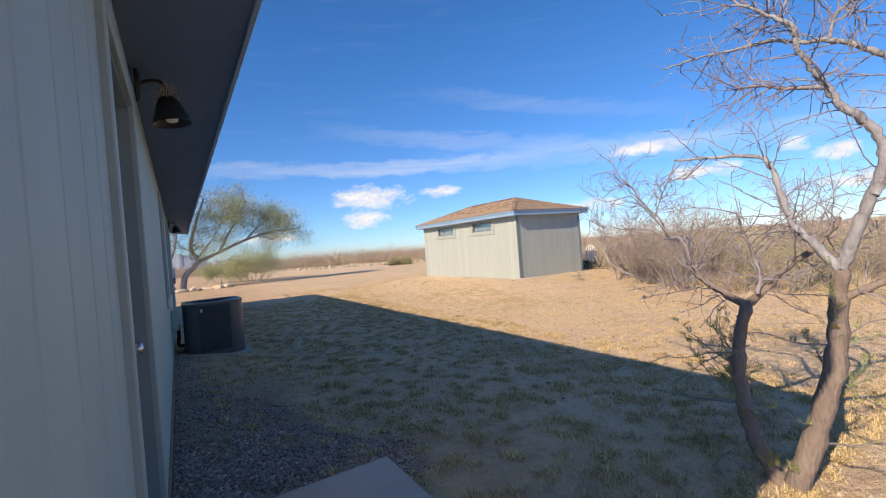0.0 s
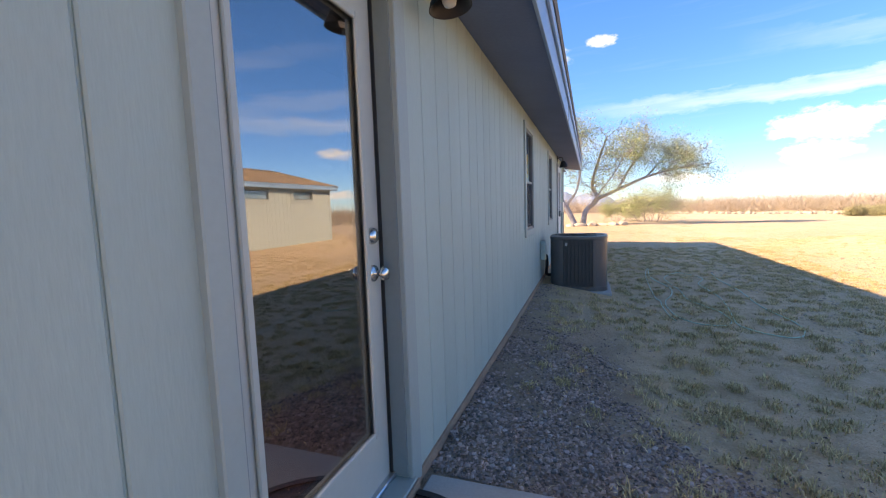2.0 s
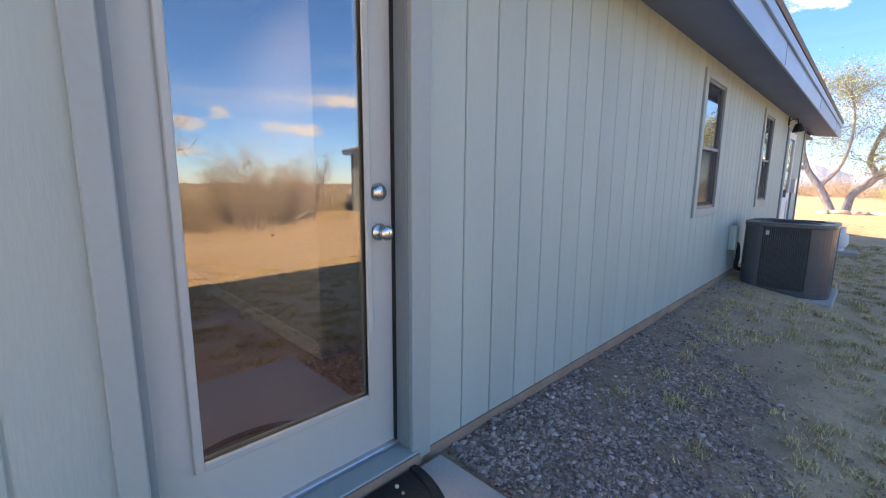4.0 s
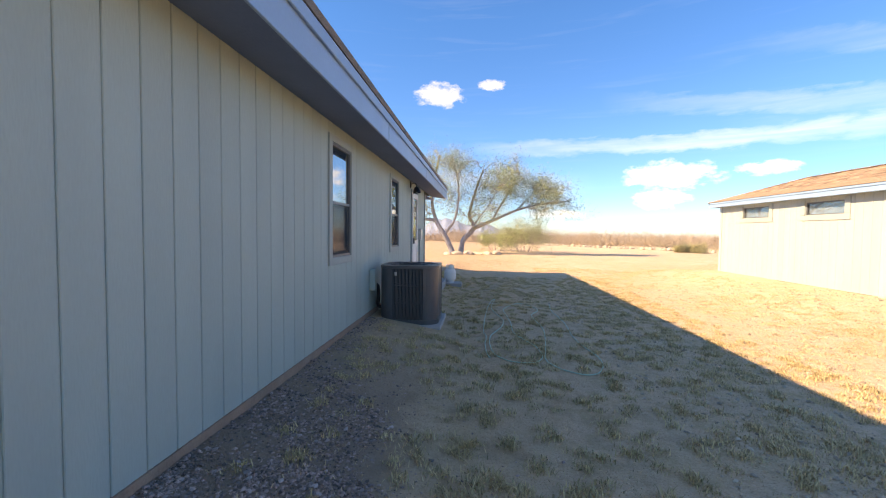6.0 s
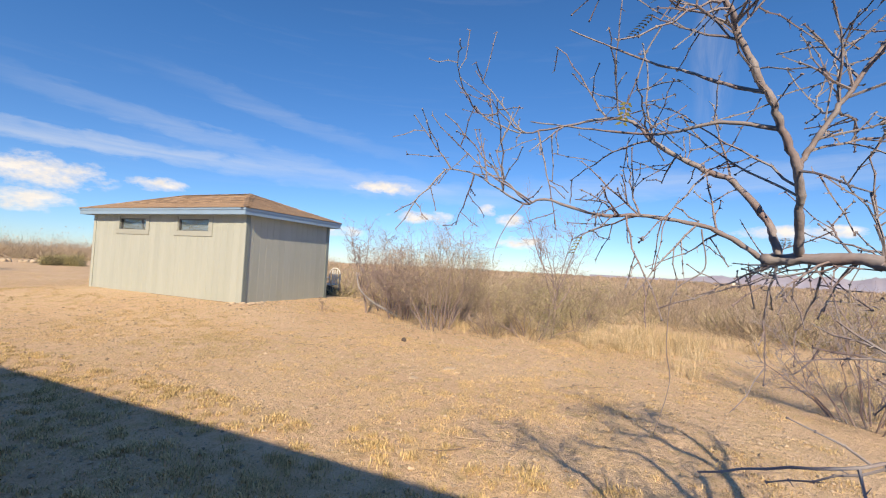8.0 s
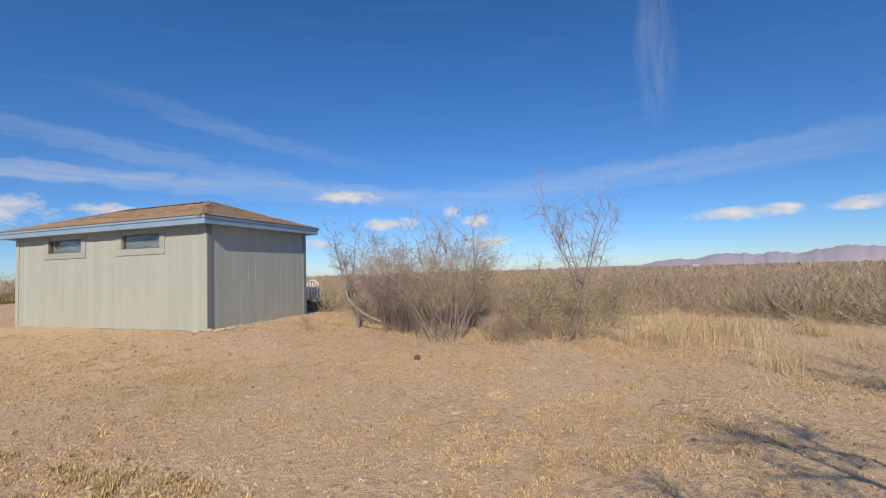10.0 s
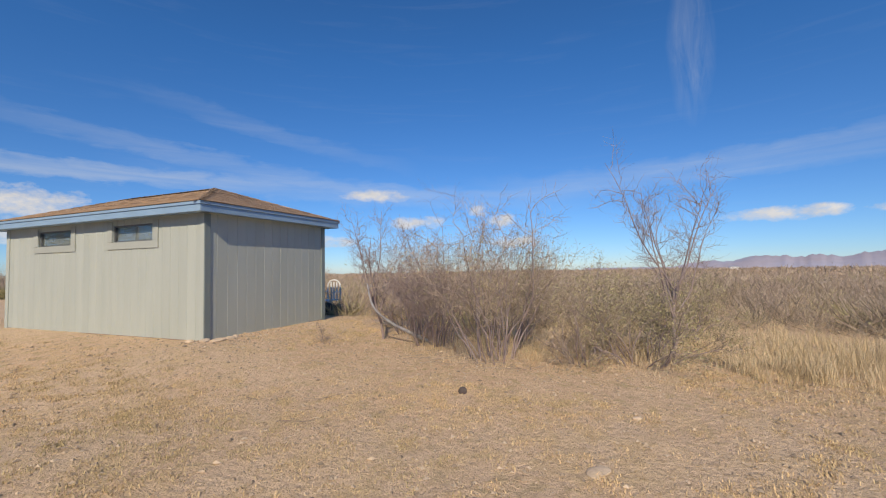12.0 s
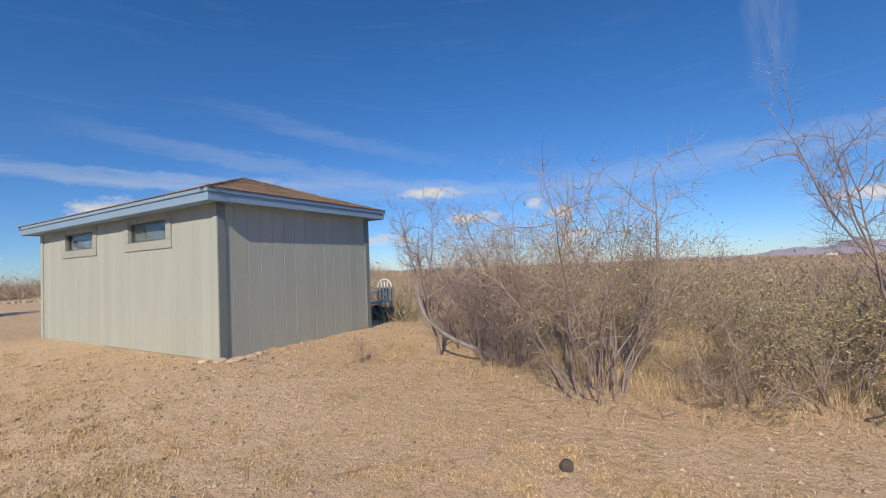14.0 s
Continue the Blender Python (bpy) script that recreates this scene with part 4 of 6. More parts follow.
box(SX0 + 0.004, SX0 + 0.1, y, SY1 - 0.1, SZ0, SZ1, core)
shed_wall_w = part("wall", core, M_SHEDWALL, shed)
shed_wall_s = part("wall", box(SX0 + 0.004, SX1 - 0.004, SY0 + 0.004, SY0 + 0.1, SZ0, SZ1), M_SHEDWALL, shed)
shed_wall_e = part("wall", box(SX1 - 0.1, SX1, SY0 + 0.1, SY1 - 0.1, SZ0, SZ1), M_SHEDWALL, shed)
shed_wall_n = part("wall", box(SX0 + 0.014, SX1, SY1 - 0.1, SY1, SZ0, SZ1), M_SHEDWALL, shed)
part("footing", box(SX0 - 0.01, SX1 + 0.01, SY0 - 0.01, SY1 + 0.01, 0.0, SZ0 - 0.003), M_FOUND, shed, "ruddy footing")
for cx, cy, sx, sy in ((SX0, SY0, 1, 1), (SX1, SY0, -1, 1), (SX0, SY1, 1, -1), (SX1, SY1, -1, -1)):
    a0, a1 = sorted((cx - sx * 0.022, cx + sx * 0.09))
    b0, b1 = sorted((cy - sy * 0.022, cy - sy * 0.001))
    # south-facing boards get the darker trim colour to paint in their shade
    part("corner_board", box(a0, a1, b0, b1, SZ0 - 0.03, SZ1 - 0.03), M_TRIM if sy > 0 else M_SHEDWALL, shed, bevel=0.004)
    a0, a1 = sorted((cx - sx * 0.022, cx - sx * 0.001))
    b0, b1 = sorted((cy + sy * 0.002, cy + sy * 0.09))
    part("corner_board", box(a0, a1, b0, b1, SZ0 - 0.03, SZ1 - 0.03), M_SHEDWALL, shed, bevel=0.004)
part("eave_soffit", box(EX0 + 0.02, EX1 - 0.02, EY0 + 0.02, EY1 - 0.02, EZ0 + 0.02, EZ0 + 0.036), M_FASCIA, shed, "blue painted soffit")
for q in ((EX0, EX0 + 0.02, EY0, EY1), (EX1 - 0.02, EX1, EY0, EY1), (EX0 + 0.02, EX1 - 0.02, EY0, EY0 + 0.02), (EX0 + 0.02, EX1 - 0.02, EY1 - 0.02, EY1)):
    part("fascia", box(*q, EZ0, EZ1), M_FASCIA, shed, bevel=0.003)
for q in ((EX0 - 0.02, EX0 - 0.001, EY0 - 0.02, EY1 + 0.02), (EX1 + 0.001, EX1 + 0.02, EY0 - 0.02, EY1 + 0.02), (EX0, EX1, EY0 - 0.02, EY0 - 0.001), (EX0, EX1, EY1 + 0.001, EY1 + 0.02)):
    part("drip_edge", box(*q, EZ1 - 0.045, EZ1 + 0.005), M_FASCIA, shed, bevel=0.003)
HX, HZ = (EX0 + EX1) / 2, 3.06
RA, RB = EY0 + 1.80, EY1 - 1.80
roof = bmesh.new()
ov = 0.03
P = [roof.verts.new(p) for p in ((EX0 - ov, EY0 - ov, EZ1 + 0.006), (EX1 + ov, EY0 - ov, EZ1 + 0.006), (EX1 + ov, EY1 + ov, EZ1 + 0.006), (EX0 - ov, EY1 + ov, EZ1 + 0.006), (HX, RA, HZ), (HX, RB, HZ))]
for q in ((0, 1, 4), (1, 2, 5, 4), (2, 3, 5), (3, 0, 4, 5), (3, 2, 1, 0)):
    roof.faces.new([P[i] for i in q])
shed_roof = part("roof", roof, M_SHINGLE, shed, "tan shingle hipped roof")
for a, b, lo, hi in SW:
    w = part("window", box(SX0 + 0.03, SX0 + 0.05, a, b, lo, lo + 0.02), M_BRONZE, shed)
    fr = bmesh.new()
    for q in ((a, a + 0.03, lo + 0.02, hi), (b - 0.03, b, lo + 0.02, hi), (a + 0.03, b - 0.03, hi - 0.025, hi)):
        box(SX0 + 0.02, SX0 + 0.06, *q, bm=fr)
    part("window_frame", fr, M_BRONZE, w)
    part("pane", box(SX0 + 0.038, SX0 + 0.043, a + 0.03, b - 0.03, lo + 0.02, hi - 0.025), M_GLASS_SHED, w).visible_shadow = False
    part("curtain", box(SX0 + 0.075, SX0 + 0.08, a, b, lo, hi), M_CURTAIN, w, "pale drawn curtain")
    for nm, q in (("casing", (a - 0.14, a - 0.002, lo - 0.0, hi + 0.06)), ("casing", (b + 0.002, b + 0.14, lo - 0.0, hi + 0.06)), ("sill", (a - 0.14, b + 0.14, lo - 0.13, lo - 0.003))):
        part(nm, box(SX0 - 0.024, SX0 - 0.002, *q), M_TRIM2, w, bevel=0.004)
part("shed_floor", box(SX0 + 0.1, SX1 - 0.1, SY0 + 0.1, SY1 - 0.1, SZ0, SZ0 + 0.03), M_CONCRETE, shed)


# ---- vegetation ----
def wander(rnd, start, d, length, segs, bend, lift, zig=0.0):
    """A crooked line of points from start; zig turns it to and fro at every joint."""
    pts, d = [start.copy()], d.normalized()
    across = d.orthogonal().normalized()
    across.rotate(Matrix.Rotation(rnd.uniform(0, 6.28) if zig else 0.0, 3, d))
    for i in range(segs):
        d = (d + Vector((rnd.gauss(0, bend), rnd.gauss(0, bend), rnd.gauss(0, bend) + lift)) + across * (zig if i % 2 else -zig)).normalized()
        pts.append(pts[-1] + d * (length / segs))
    return pts


def twigs(rnd, lists, pts, r, level, spread, count, length, lift, tips):
    """Side shoots along a limb, shoots on those, and so on; the ends are added to tips."""
    for i in range(count):
        k = rnd.uniform(0.2, 1.0) * (len(pts) - 1)
        a = int(k) if k < len(pts) - 1 else len(pts) - 2
        p = pts[a].lerp(pts[a + 1], k - a)
        along = (pts[a + 1] - pts[a]).normalized()
        side = Vector((rnd.gauss(0, 1), rnd.gauss(0, 1), rnd.gauss(0, 0.8)))
        d = along * 0.6 + (side - along * side.dot(along)).normalized() * spread
        ln = length * rnd.uniform(0.55, 1.25)
        q = wander(rnd, p, d, ln, 5 if level > 1 else 4, 0.28, lift)
        rr0 = r * rnd.uniform(0.4, 0.6)
        tube(*lists, q, [rr0 * (1 - 0.75 * j / (len(q) - 1)) for j in range(len(q))], 5 if level > 1 else 3)
        if level > 1:
            twigs(rnd, lists, q, rr0, level - 1, spread, max(2, int(count * 0.8)), length * 0.5, lift, tips)
        else:
            tips.append((q[-1], (q[-1] - q[-2]).normalized()))


def thorny_shoots(rnd, lists, pts, r, count, length, level, tips):
    """Stiff zigzag shoots along a limb, with a dark bud and thorns at each joint and shorter spurs on them."""
    for i in range(count):
        k = rnd.uniform(0.04, 1.0) * (len(pts) - 1)
        a = min(int(k), len(pts) - 2)
        p = pts[a].lerp(pts[a + 1], k - a)
        along = (pts[a + 1] - pts[a]).normalized()
        side = Vector((rnd.gauss(0, 1), rnd.gauss(0, 1), rnd.gauss(0, 0.9)))
        d = along * rnd.uniform(0.2, 0.9) + (side - along * side.dot(along)).normalized() * 0.9
        ln = length * rnd.uniform(0.4, 1.3)
        segs = max(3, int(ln / 0.032))
        q = wander(rnd, p, d, ln, segs, 0.10, 0.0, 0.2)
        tube(*lists, q, [max(r * (1 - 0.6 * j / segs), 0.0013) for j in range(len(q))], 5 if level > 1 else 4)
        for j in range(1, len(q)):
            for s in range(2):
                t = Vector((rnd.gauss(0, 1), rnd.gauss(0, 1), rnd.gauss(0, 1))).normalized()
                if s == 0:
                    tube(*lists, [q[j] - t * 0.0024, q[j] + t * 0.0024], [0.0022, 0.0018], 4)
                elif rnd.random() < 0.6:
                    tube(*lists, [q[j], q[j] + t * rnd.uniform(0.007, 0.016)], [0.0013, 0.0005], 3)
        if level > 1:
            thorny_shoots(rnd, lists, q, max(r * 0.6, 0.0017), 4, length * 0.42, level - 1, tips)
        tips.append((q[-1], (q[-1] - q[-2]).normalized()))


def mesquite():
    """The bare twin-trunk tree at the yard's edge."""
    rnd = random.Random(11)
    tree = thing("mesquite_tree", (3.04, 2.14, 0), "bare twin-trunk mesquite tree with grey crooked limbs", "tree")
    limbs = [
        ([(3.04, 2.14, -0.05), (3.05, 2.30, 0.25), (3.08, 2.36, 0.50), (3.10, 2.36, 0.78), (3.12, 2.31, 1.02)], 0.050, 0.036),
        ([(3.02, 2.10, -0.05), (3.06, 1.98, 0.38), (3.10, 1.90, 0.74), (3.12, 1.88, 1.0), (3.12, 1.86, 1.25)], 0.060, 0.042),
        ([(3.12, 2.31, 1.02), (3.10, 2.44, 1.10), (3.08, 2.56, 1.20), (3.08, 2.62, 1.29)], 0.030, 0.025),
        ([(3.12, 2.31, 1.02), (3.16, 2.22, 1.12), (3.22, 2.14, 1.24), (3.36, 2.02, 1.36), (3.52, 1.95, 1.52)], 0.030, 0.016),
        ([(3.10, 2.24, 1.10), (3.10, 2.22, 1.22), (3.06, 2.26, 1.42), (3.0, 2.28, 1.6)], 0.014, 0.007),
        ([(3.12, 1.86, 1.25), (3.12, 1.96, 1.38), (3.10, 2.05, 1.52), (3.10, 2.10, 1.72), (3.10, 2.16, 1.90), (3.04, 2.36, 1.95), (2.98, 2.62, 1.98)], 0.030, 0.008),
        ([(3.12, 1.86, 1.25), (3.14, 1.80, 1.42), (3.16, 1.74, 1.60), (3.18, 1.68, 1.80), (3.16, 1.71, 1.97), (3.11, 1.80, 2.09), (3.08, 1.85, 2.21), (3.04, 1.89, 2.30), (3.0, 1.94, 2.45), (2.97, 1.94, 2.54), (2.94, 2.04, 2.65), (2.90, 2.22, 2.83)], 0.036, 0.008),
        ([(3.16, 1.72, 1.62), (3.27, 1.62, 1.95), (3.28, 1.64, 2.27), (3.20, 1.75, 2.40), (3.15, 1.85, 2.47), (3.10, 1.95, 2.49), (3.05, 2.06, 2.54), (3.0, 2.21, 2.55), (2.95, 2.41, 2.57), (2.9, 2.62, 2.57)], 0.024, 0.005),
        ([(3.08, 1.85, 2.21), (3.05, 1.96, 2.24), (3.0, 2.02, 2.25), (2.95, 2.10, 2.29), (2.92, 2.22, 2.30)], 0.016, 0.006),
        ([(3.15, 1.85, 2.47), (3.15, 1.81, 2.59), (3.12, 1.69, 2.63), (3.1, 1.61, 2.69)], 0.012, 0.005),
        ([(3.10, 1.95, 2.49), (3.03, 2.01, 2.63), (2.97, 2.10, 2.72), (2.9, 2.28, 2.95)], 0.012, 0.004),
        ([(3.12, 1.88, 1.08), (3.16, 1.74, 1.16), (3.2, 1.58, 1.26), (3.2, 1.35, 1.42), (3.25, 1.1, 1.7)], 0.028, 0.01),
        ([(3.16, 1.74, 1.60), (3.3, 1.66, 1.78), (3.4, 1.5, 2.0), (3.4, 1.4, 2.35)], 0.024, 0.008),
        # the limb that reaches over the yard
        ([(3.08, 2.60, 1.25), (3.12, 2.66, 1.40), (3.18, 2.73, 1.455), (3.24, 2.82, 1.46), (3.27, 2.88, 1.455)], 0.0187, 0.0166),
        ([(3.27, 2.88, 1.455), (3.27, 2.94, 1.50), (3.26, 3.01, 1.53), (3.26, 3.13, 1.55), (3.25, 3.22, 1.55), (3.25, 3.35, 1.59), (3.25, 3.41, 1.58), (3.24, 3.54, 1.66), (3.24, 3.64, 1.68)], 0.0086, 0.0020),
        ([(3.25, 2.86, 1.465), (3.26, 2.88, 1.54), (3.28, 2.94, 1.63), (3.29, 2.99, 1.66), (3.31, 3.09, 1.73), (3.32, 3.14, 1.79), (3.34, 3.21, 1.82), (3.35, 3.33, 1.81), (3.37, 3.46, 1.81), (3.38, 3.60, 1.89)], 0.0115, 0.0020),
        ([(3.23, 2.83, 1.47), (3.17, 2.85, 1.55), (3.12, 2.87, 1.62), (3.10, 2.90, 1.69), (3.07, 2.93, 1.75), (3.05, 2.98, 1.85), (3.02, 3.00, 1.89), (3.00, 3.04, 1.94), (2.97, 3.1, 2.1)], 0.0122, 0.0050),
        ([(3.12, 2.87, 1.62), (3.12, 2.85, 1.66), (3.11, 2.82, 1.72), (3.10, 2.78, 1.79), (3.10, 2.74, 1.86), (3.08, 2.66, 2.0)], 0.0079, 0.0040),
        ([(3.07, 2.93, 1.75), (3.10, 2.98, 1.78), (3.13, 3.05, 1.83), (3.17, 3.14, 1.89), (3.20, 3.30, 2.00)], 0.0058, 0.0020),
        ([(3.10, 2.90, 1.69), (3.13, 2.99, 1.72), (3.18, 3.10, 1.72), (3.24, 3.24, 1.76), (3.26, 3.40, 1.80)], 0.0060, 0.0020),
        ([(3.26, 3.00, 1.52), (3.27, 2.99, 1.43), (3.28, 3.05, 1.37), (3.28, 3.06, 1.24), (3.29, 3.05, 1.16), (3.30, 3.08, 1.03)], 0.0024, 0.0010),
        ([(3.24, 3.40, 1.58), (3.24, 3.44, 1.53), (3.24, 3.47, 1.47), (3.24, 3.48, 1.42)], 0.0024, 0.0010),
    ]
    tips = []
    tw = ([], [])
    for k, (pts, r0, r1) in enumerate(limbs):
        v, f = [], []
        line = spline(pts, 6)
        kink = 0.06 if k < 2 else 0.13
        line = [p + Vector((rnd.gauss(0, kink * r0), rnd.gauss(0, kink * r0), rnd.gauss(0, kink * 0.7 * r0))) for p in line]
        n = len(line)
        r0, r1 = (r0 * 0.7, r1 * 0.7) if k >= 13 else (r0 * 0.85, r1 * 0.8) if k >= 2 else (r0 * 0.95, r1 * 0.9)
        tube(v, f, line, [(r0 + (r1 - r0) * i / (n - 1)) * (1 + 0.08 * math.sin(i * 1.7) + rnd.uniform(-0.05, 0.12)) for i in range(n)], 9 if r0 > 0.025 else 6)
        mesh_from("trunk" if k < 2 else "limb", v, f, M_TRUNK if k in (0, 1, 2, 3, 11) else M_BARK if r0 > 0.02 else M_TWIG, tree, shade=True)
        if k >= 2:
            if r0 > 0.005:
                thorny_shoots(rnd, tw, line[n // 8:], 0.0042 if k < 13 else 0.0027, 19 if k < 13 else 17, 0.38 if k < 13 else 0.25, 2, tips)
    tagged(mesh_from("twig_tangle", *tw, M_TWIG, tree, "thin reddish thorny twigs"), kind="stuff")
    lv, lf = [], []

    def frond(p, d, n, size):
        side = d.cross(Vector((0, 0, 1)))
        side = side.normalized() if side.length > 0.01 else Vector((1, 0, 0))
        up = side.cross(d)
        for i in range(n):
            c = p + d * (0.008 * i)
            for s in (-1, 1):
                b = len(lv)
                tip = c + side * s * size + d * size * 0.35 + up * 0.002 * rnd.random()
                lv.extend([c, c + d * 0.004 + side * s * size * 0.5 + up * 0.001, tip, c - d * 0.002 + side * s * size * 0.5])
                lf.append((b, b + 1, b + 2, b + 3))

    low = []
    shoots = ([], [])
    for base, n in ((Vector((3.1, 2.34, 0.62)), 11), (Vector((3.06, 2.36, 0.5)), 7), (Vector((3.1, 1.92, 0.7)), 6), (Vector((3.12, 2.0, 0.4)), 4), (Vector((3.05, 2.2, 0.2)), 4)):
        for i in range(n):
            d = Vector((rnd.uniform(-0.3, 0.7), rnd.uniform(0.1, 1.0) if base.y > 2.1 else rnd.uniform(-0.6, 0.4), rnd.uniform(-0.15, 0.5)))
            q = wander(rnd, base + Vector((0, 0, rnd.uniform(-0.15, 0.15))), d, rnd.uniform(0.3, 0.62), 9, 0.14, 0.02, 0.14)
            tube(*shoots, q, [0.005 - 0.0004 * j for j in range(len(q))], 4)
            for j in range(2, len(q)):
                for s in range(2):
                    dd = (q[j] - q[j - 1]).normalized() + Vector((rnd.gauss(0, 0.8), rnd.gauss(0, 0.8), rnd.gauss(0, 0.4)))
                    frond(q[j], dd.normalized(), rnd.randint(5, 9), 0.017)
    for i in range(9):
        d = Vector((rnd.uniform(-0.7, 0.3), rnd.uniform(-0.2, 0.9), rnd.uniform(0.1, 0.8))).normalized()
        frond(Vector((2.90 + rnd.gauss(0, 0.03), 2.16 + rnd.gauss(0, 0.03), 0.10 + rnd.uniform(0, 0.08))), d, 9, 0.03)
    tagged(mesh_from("shoot_growth", *shoots, M_TWIG, tree, "leafy shoots low on the trunk"), kind="stuff")
    for p, d in rnd.sample(tips, min(46, len(tips))):
        frond(p, (d + Vector((0, 0, -0.9))).normalized(), rnd.randint(5, 9), 0.013)
    tagged(mesh_from("foliage", lv, lf, M_LEAFLET, tree, "small green and yellow leaflets"), kind="stuff")
    return tree


mesquite()


def palo_verde():
    """The leafy tree past the house's end: two leaning trunks under a wide airy crown."""
    rnd = random.Random(23)
    z0 = ground_z(0, 30.5)
    tree = thing("leafy_tree", (0, 30.5, z0), "wide airy desert tree with dusty green leaves", "tree")
    limbs = [
        ([(-0.1, 30.6, z0 - 0.1), (-0.7, 30.6, z0 + 1.2), (-1.3, 30.7, z0 + 2.2), (-1.6, 30.8, z0 + 3.8), (-1.1, 30.6, z0 + 6.5)], 0.20, 0.06),
        ([(0.3, 31.4, z0 - 0.1), (0.5, 31.3, z0 + 0.9), (1.2, 31.2, z0 + 1.7), (0.9, 31.2, z0 + 2.6), (1.3, 31.0, z0 + 4.2), (1.8, 31, z0 + 5.6)], 0.20, 0.05),
        ([(1.2, 31.2, z0 + 1.7), (2.4, 31.0, z0 + 2.2), (4.0, 30.8, z0 + 2.9), (5.6, 30.5, z0 + 3.3), (7.4, 30.4, z0 + 3.5)], 0.13, 0.03),
        ([(-1.3, 30.7, z0 + 2.2), (-2.4, 30.6, z0 + 2.4), (-3.4, 30.4, z0 + 3.4), (-4.2, 30.3, z0 + 4.6)], 0.11, 0.03),
        ([(-0.7, 30.6, z0 + 1.3), (0.0, 30.4, z0 + 2.4), (0.2, 30.2, z0 + 4.3), (-0.2, 30.0, z0 + 6.3)], 0.10, 0.03),
        ([(2.4, 31.0, z0 + 2.2), (3.0, 31.3, z0 + 3.3), (3.8, 31.2, z0 + 4.6), (4.2, 31.0, z0 + 5.4)], 0.09, 0.03),
        ([(0.5, 31.3, z0 + 0.9), (1.5, 30.6, z0 + 2.3), (2.4, 30.2, z0 + 3.6), (2.9, 30.0, z0 + 5.0)], 0.07, 0.02),
        ([(4.0, 30.8, z0 + 2.9), (5.0, 31.2, z0 + 3.9), (6.0, 31.2, z0 + 4.4)], 0.06, 0.02),
    ]
    tips, tw = [], ([], [])
    for k, (pts, r0, r1) in enumerate(limbs):
        v, f = [], []
        line = spline(pts, 5)
        n = len(line)
        tube(v, f, line, [r0 + (r1 - r0) * i / (n - 1) for i in range(n)], 7)
        mesh_from("trunk" if k < 2 else "limb", v, f, M_BARK, tree, shade=True)
        twigs(rnd, tw, line[n // 3:], 0.045, 2, 0.95, 17, 1.35, 0.03, tips)
    tagged(mesh_from("twig_tangle", *tw, M_TWIG, tree), kind="stuff")
    lv, lf = [], []
    for p, d in tips:
        for i in range(34):
            c = p + Vector((rnd.gauss(0, 0.30), rnd.gauss(0, 0.30), rnd.gauss(0, 0.26) - 0.12))
            a = Vector((rnd.gauss(0, 1), rnd.gauss(0, 1), rnd.gauss(0, 0.6))).normalized() * rnd.uniform(0.03, 0.07)
            w = a.cross(Vector((rnd.gauss(0, 1), rnd.gauss(0, 1), 1))).normalized() * 0.015
            b = len(lv)
            lv.extend([c - a, c + w, c + a, c - w])
            lf.append((b, b + 1, b + 2, b + 3))
    mesh_from("crown", lv, lf, M_LEAF, tree, "fine dusty green foliage with gaps")


palo_verde()


def shrub(name, x, y, radius, height, stems, leafy, seed, label, lean=(0, 0), twig_mat=None, leaf_mat=None, thick=0.012, bare_top=False, leaf=1.0):
    """A many-stemmed desert shrub: forked stems, fine twigs and scattered small leaves."""
    rnd = random.Random(seed)
    z = ground_z(x, y)
    sh = thing(name, (x, y, z), label, "shrub", "shrubs by the yard")
    st, tw, tips = ([], []), ([], []), []
    for i in range(stems):
        a = rnd.uniform(0, 2 * math.pi)
        rad = radius * math.sqrt(rnd.random())
        base = Vector((x + math.cos(a) * rad * 0.35, y + math.sin(a) * rad * 0.35, z - 0.04))
        top = rnd.uniform(0.55, 1.0) * height
        d = Vector((math.cos(a) * rad * 0.9 + lean[0], math.sin(a) * rad * 0.9 + lean[1], top))
        q = wander(rnd, base, d, top * 1.05, 7, 0.16, 0.02)
        r = thick * rnd.uniform(0.6, 1.2)
        st = ([], [])
        tube(*st, q, [r * (1 - 0.8 * j / 7) for j in range(8)], 5)
        mesh_from("stem", *st, M_DARKTWIG, sh, shade=True)
        twigs(rnd, tw, q[1:], r * 0.55, 2, 0.8, 12, height * 0.24, 0.06, tips)
    tagged(mesh_from("twig_tangle", *tw, twig_mat or M_SCRUBTWIG, sh), kind="stuff")
    if leafy:
        lv, lf = [], []
        for p, d in tips:
            if bare_top and p.z - z > height * 0.72:
                continue
            for i in range(leafy):
                c = p + Vector((rnd.gauss(0, 0.06) * leaf, rnd.gauss(0, 0.06) * leaf, rnd.gauss(0, 0.06) * leaf))
                a = Vector((rnd.gauss(0, 1), rnd.gauss(0, 1), rnd.gauss(0, 1))).normalized() * rnd.uniform(0.012, 0.03) * leaf
                w = a.orthogonal().normalized() * 0.008 * leaf
                b = len(lv)
                lv.extend([c - a, c + w, c + a, c - w])
                lf.append((b, b + 1, b + 2, b + 3))
        tagged(mesh_from("foliage", lv, lf, leaf_mat or M_SCRUBLEAF, sh), kind="stuff")
    return sh


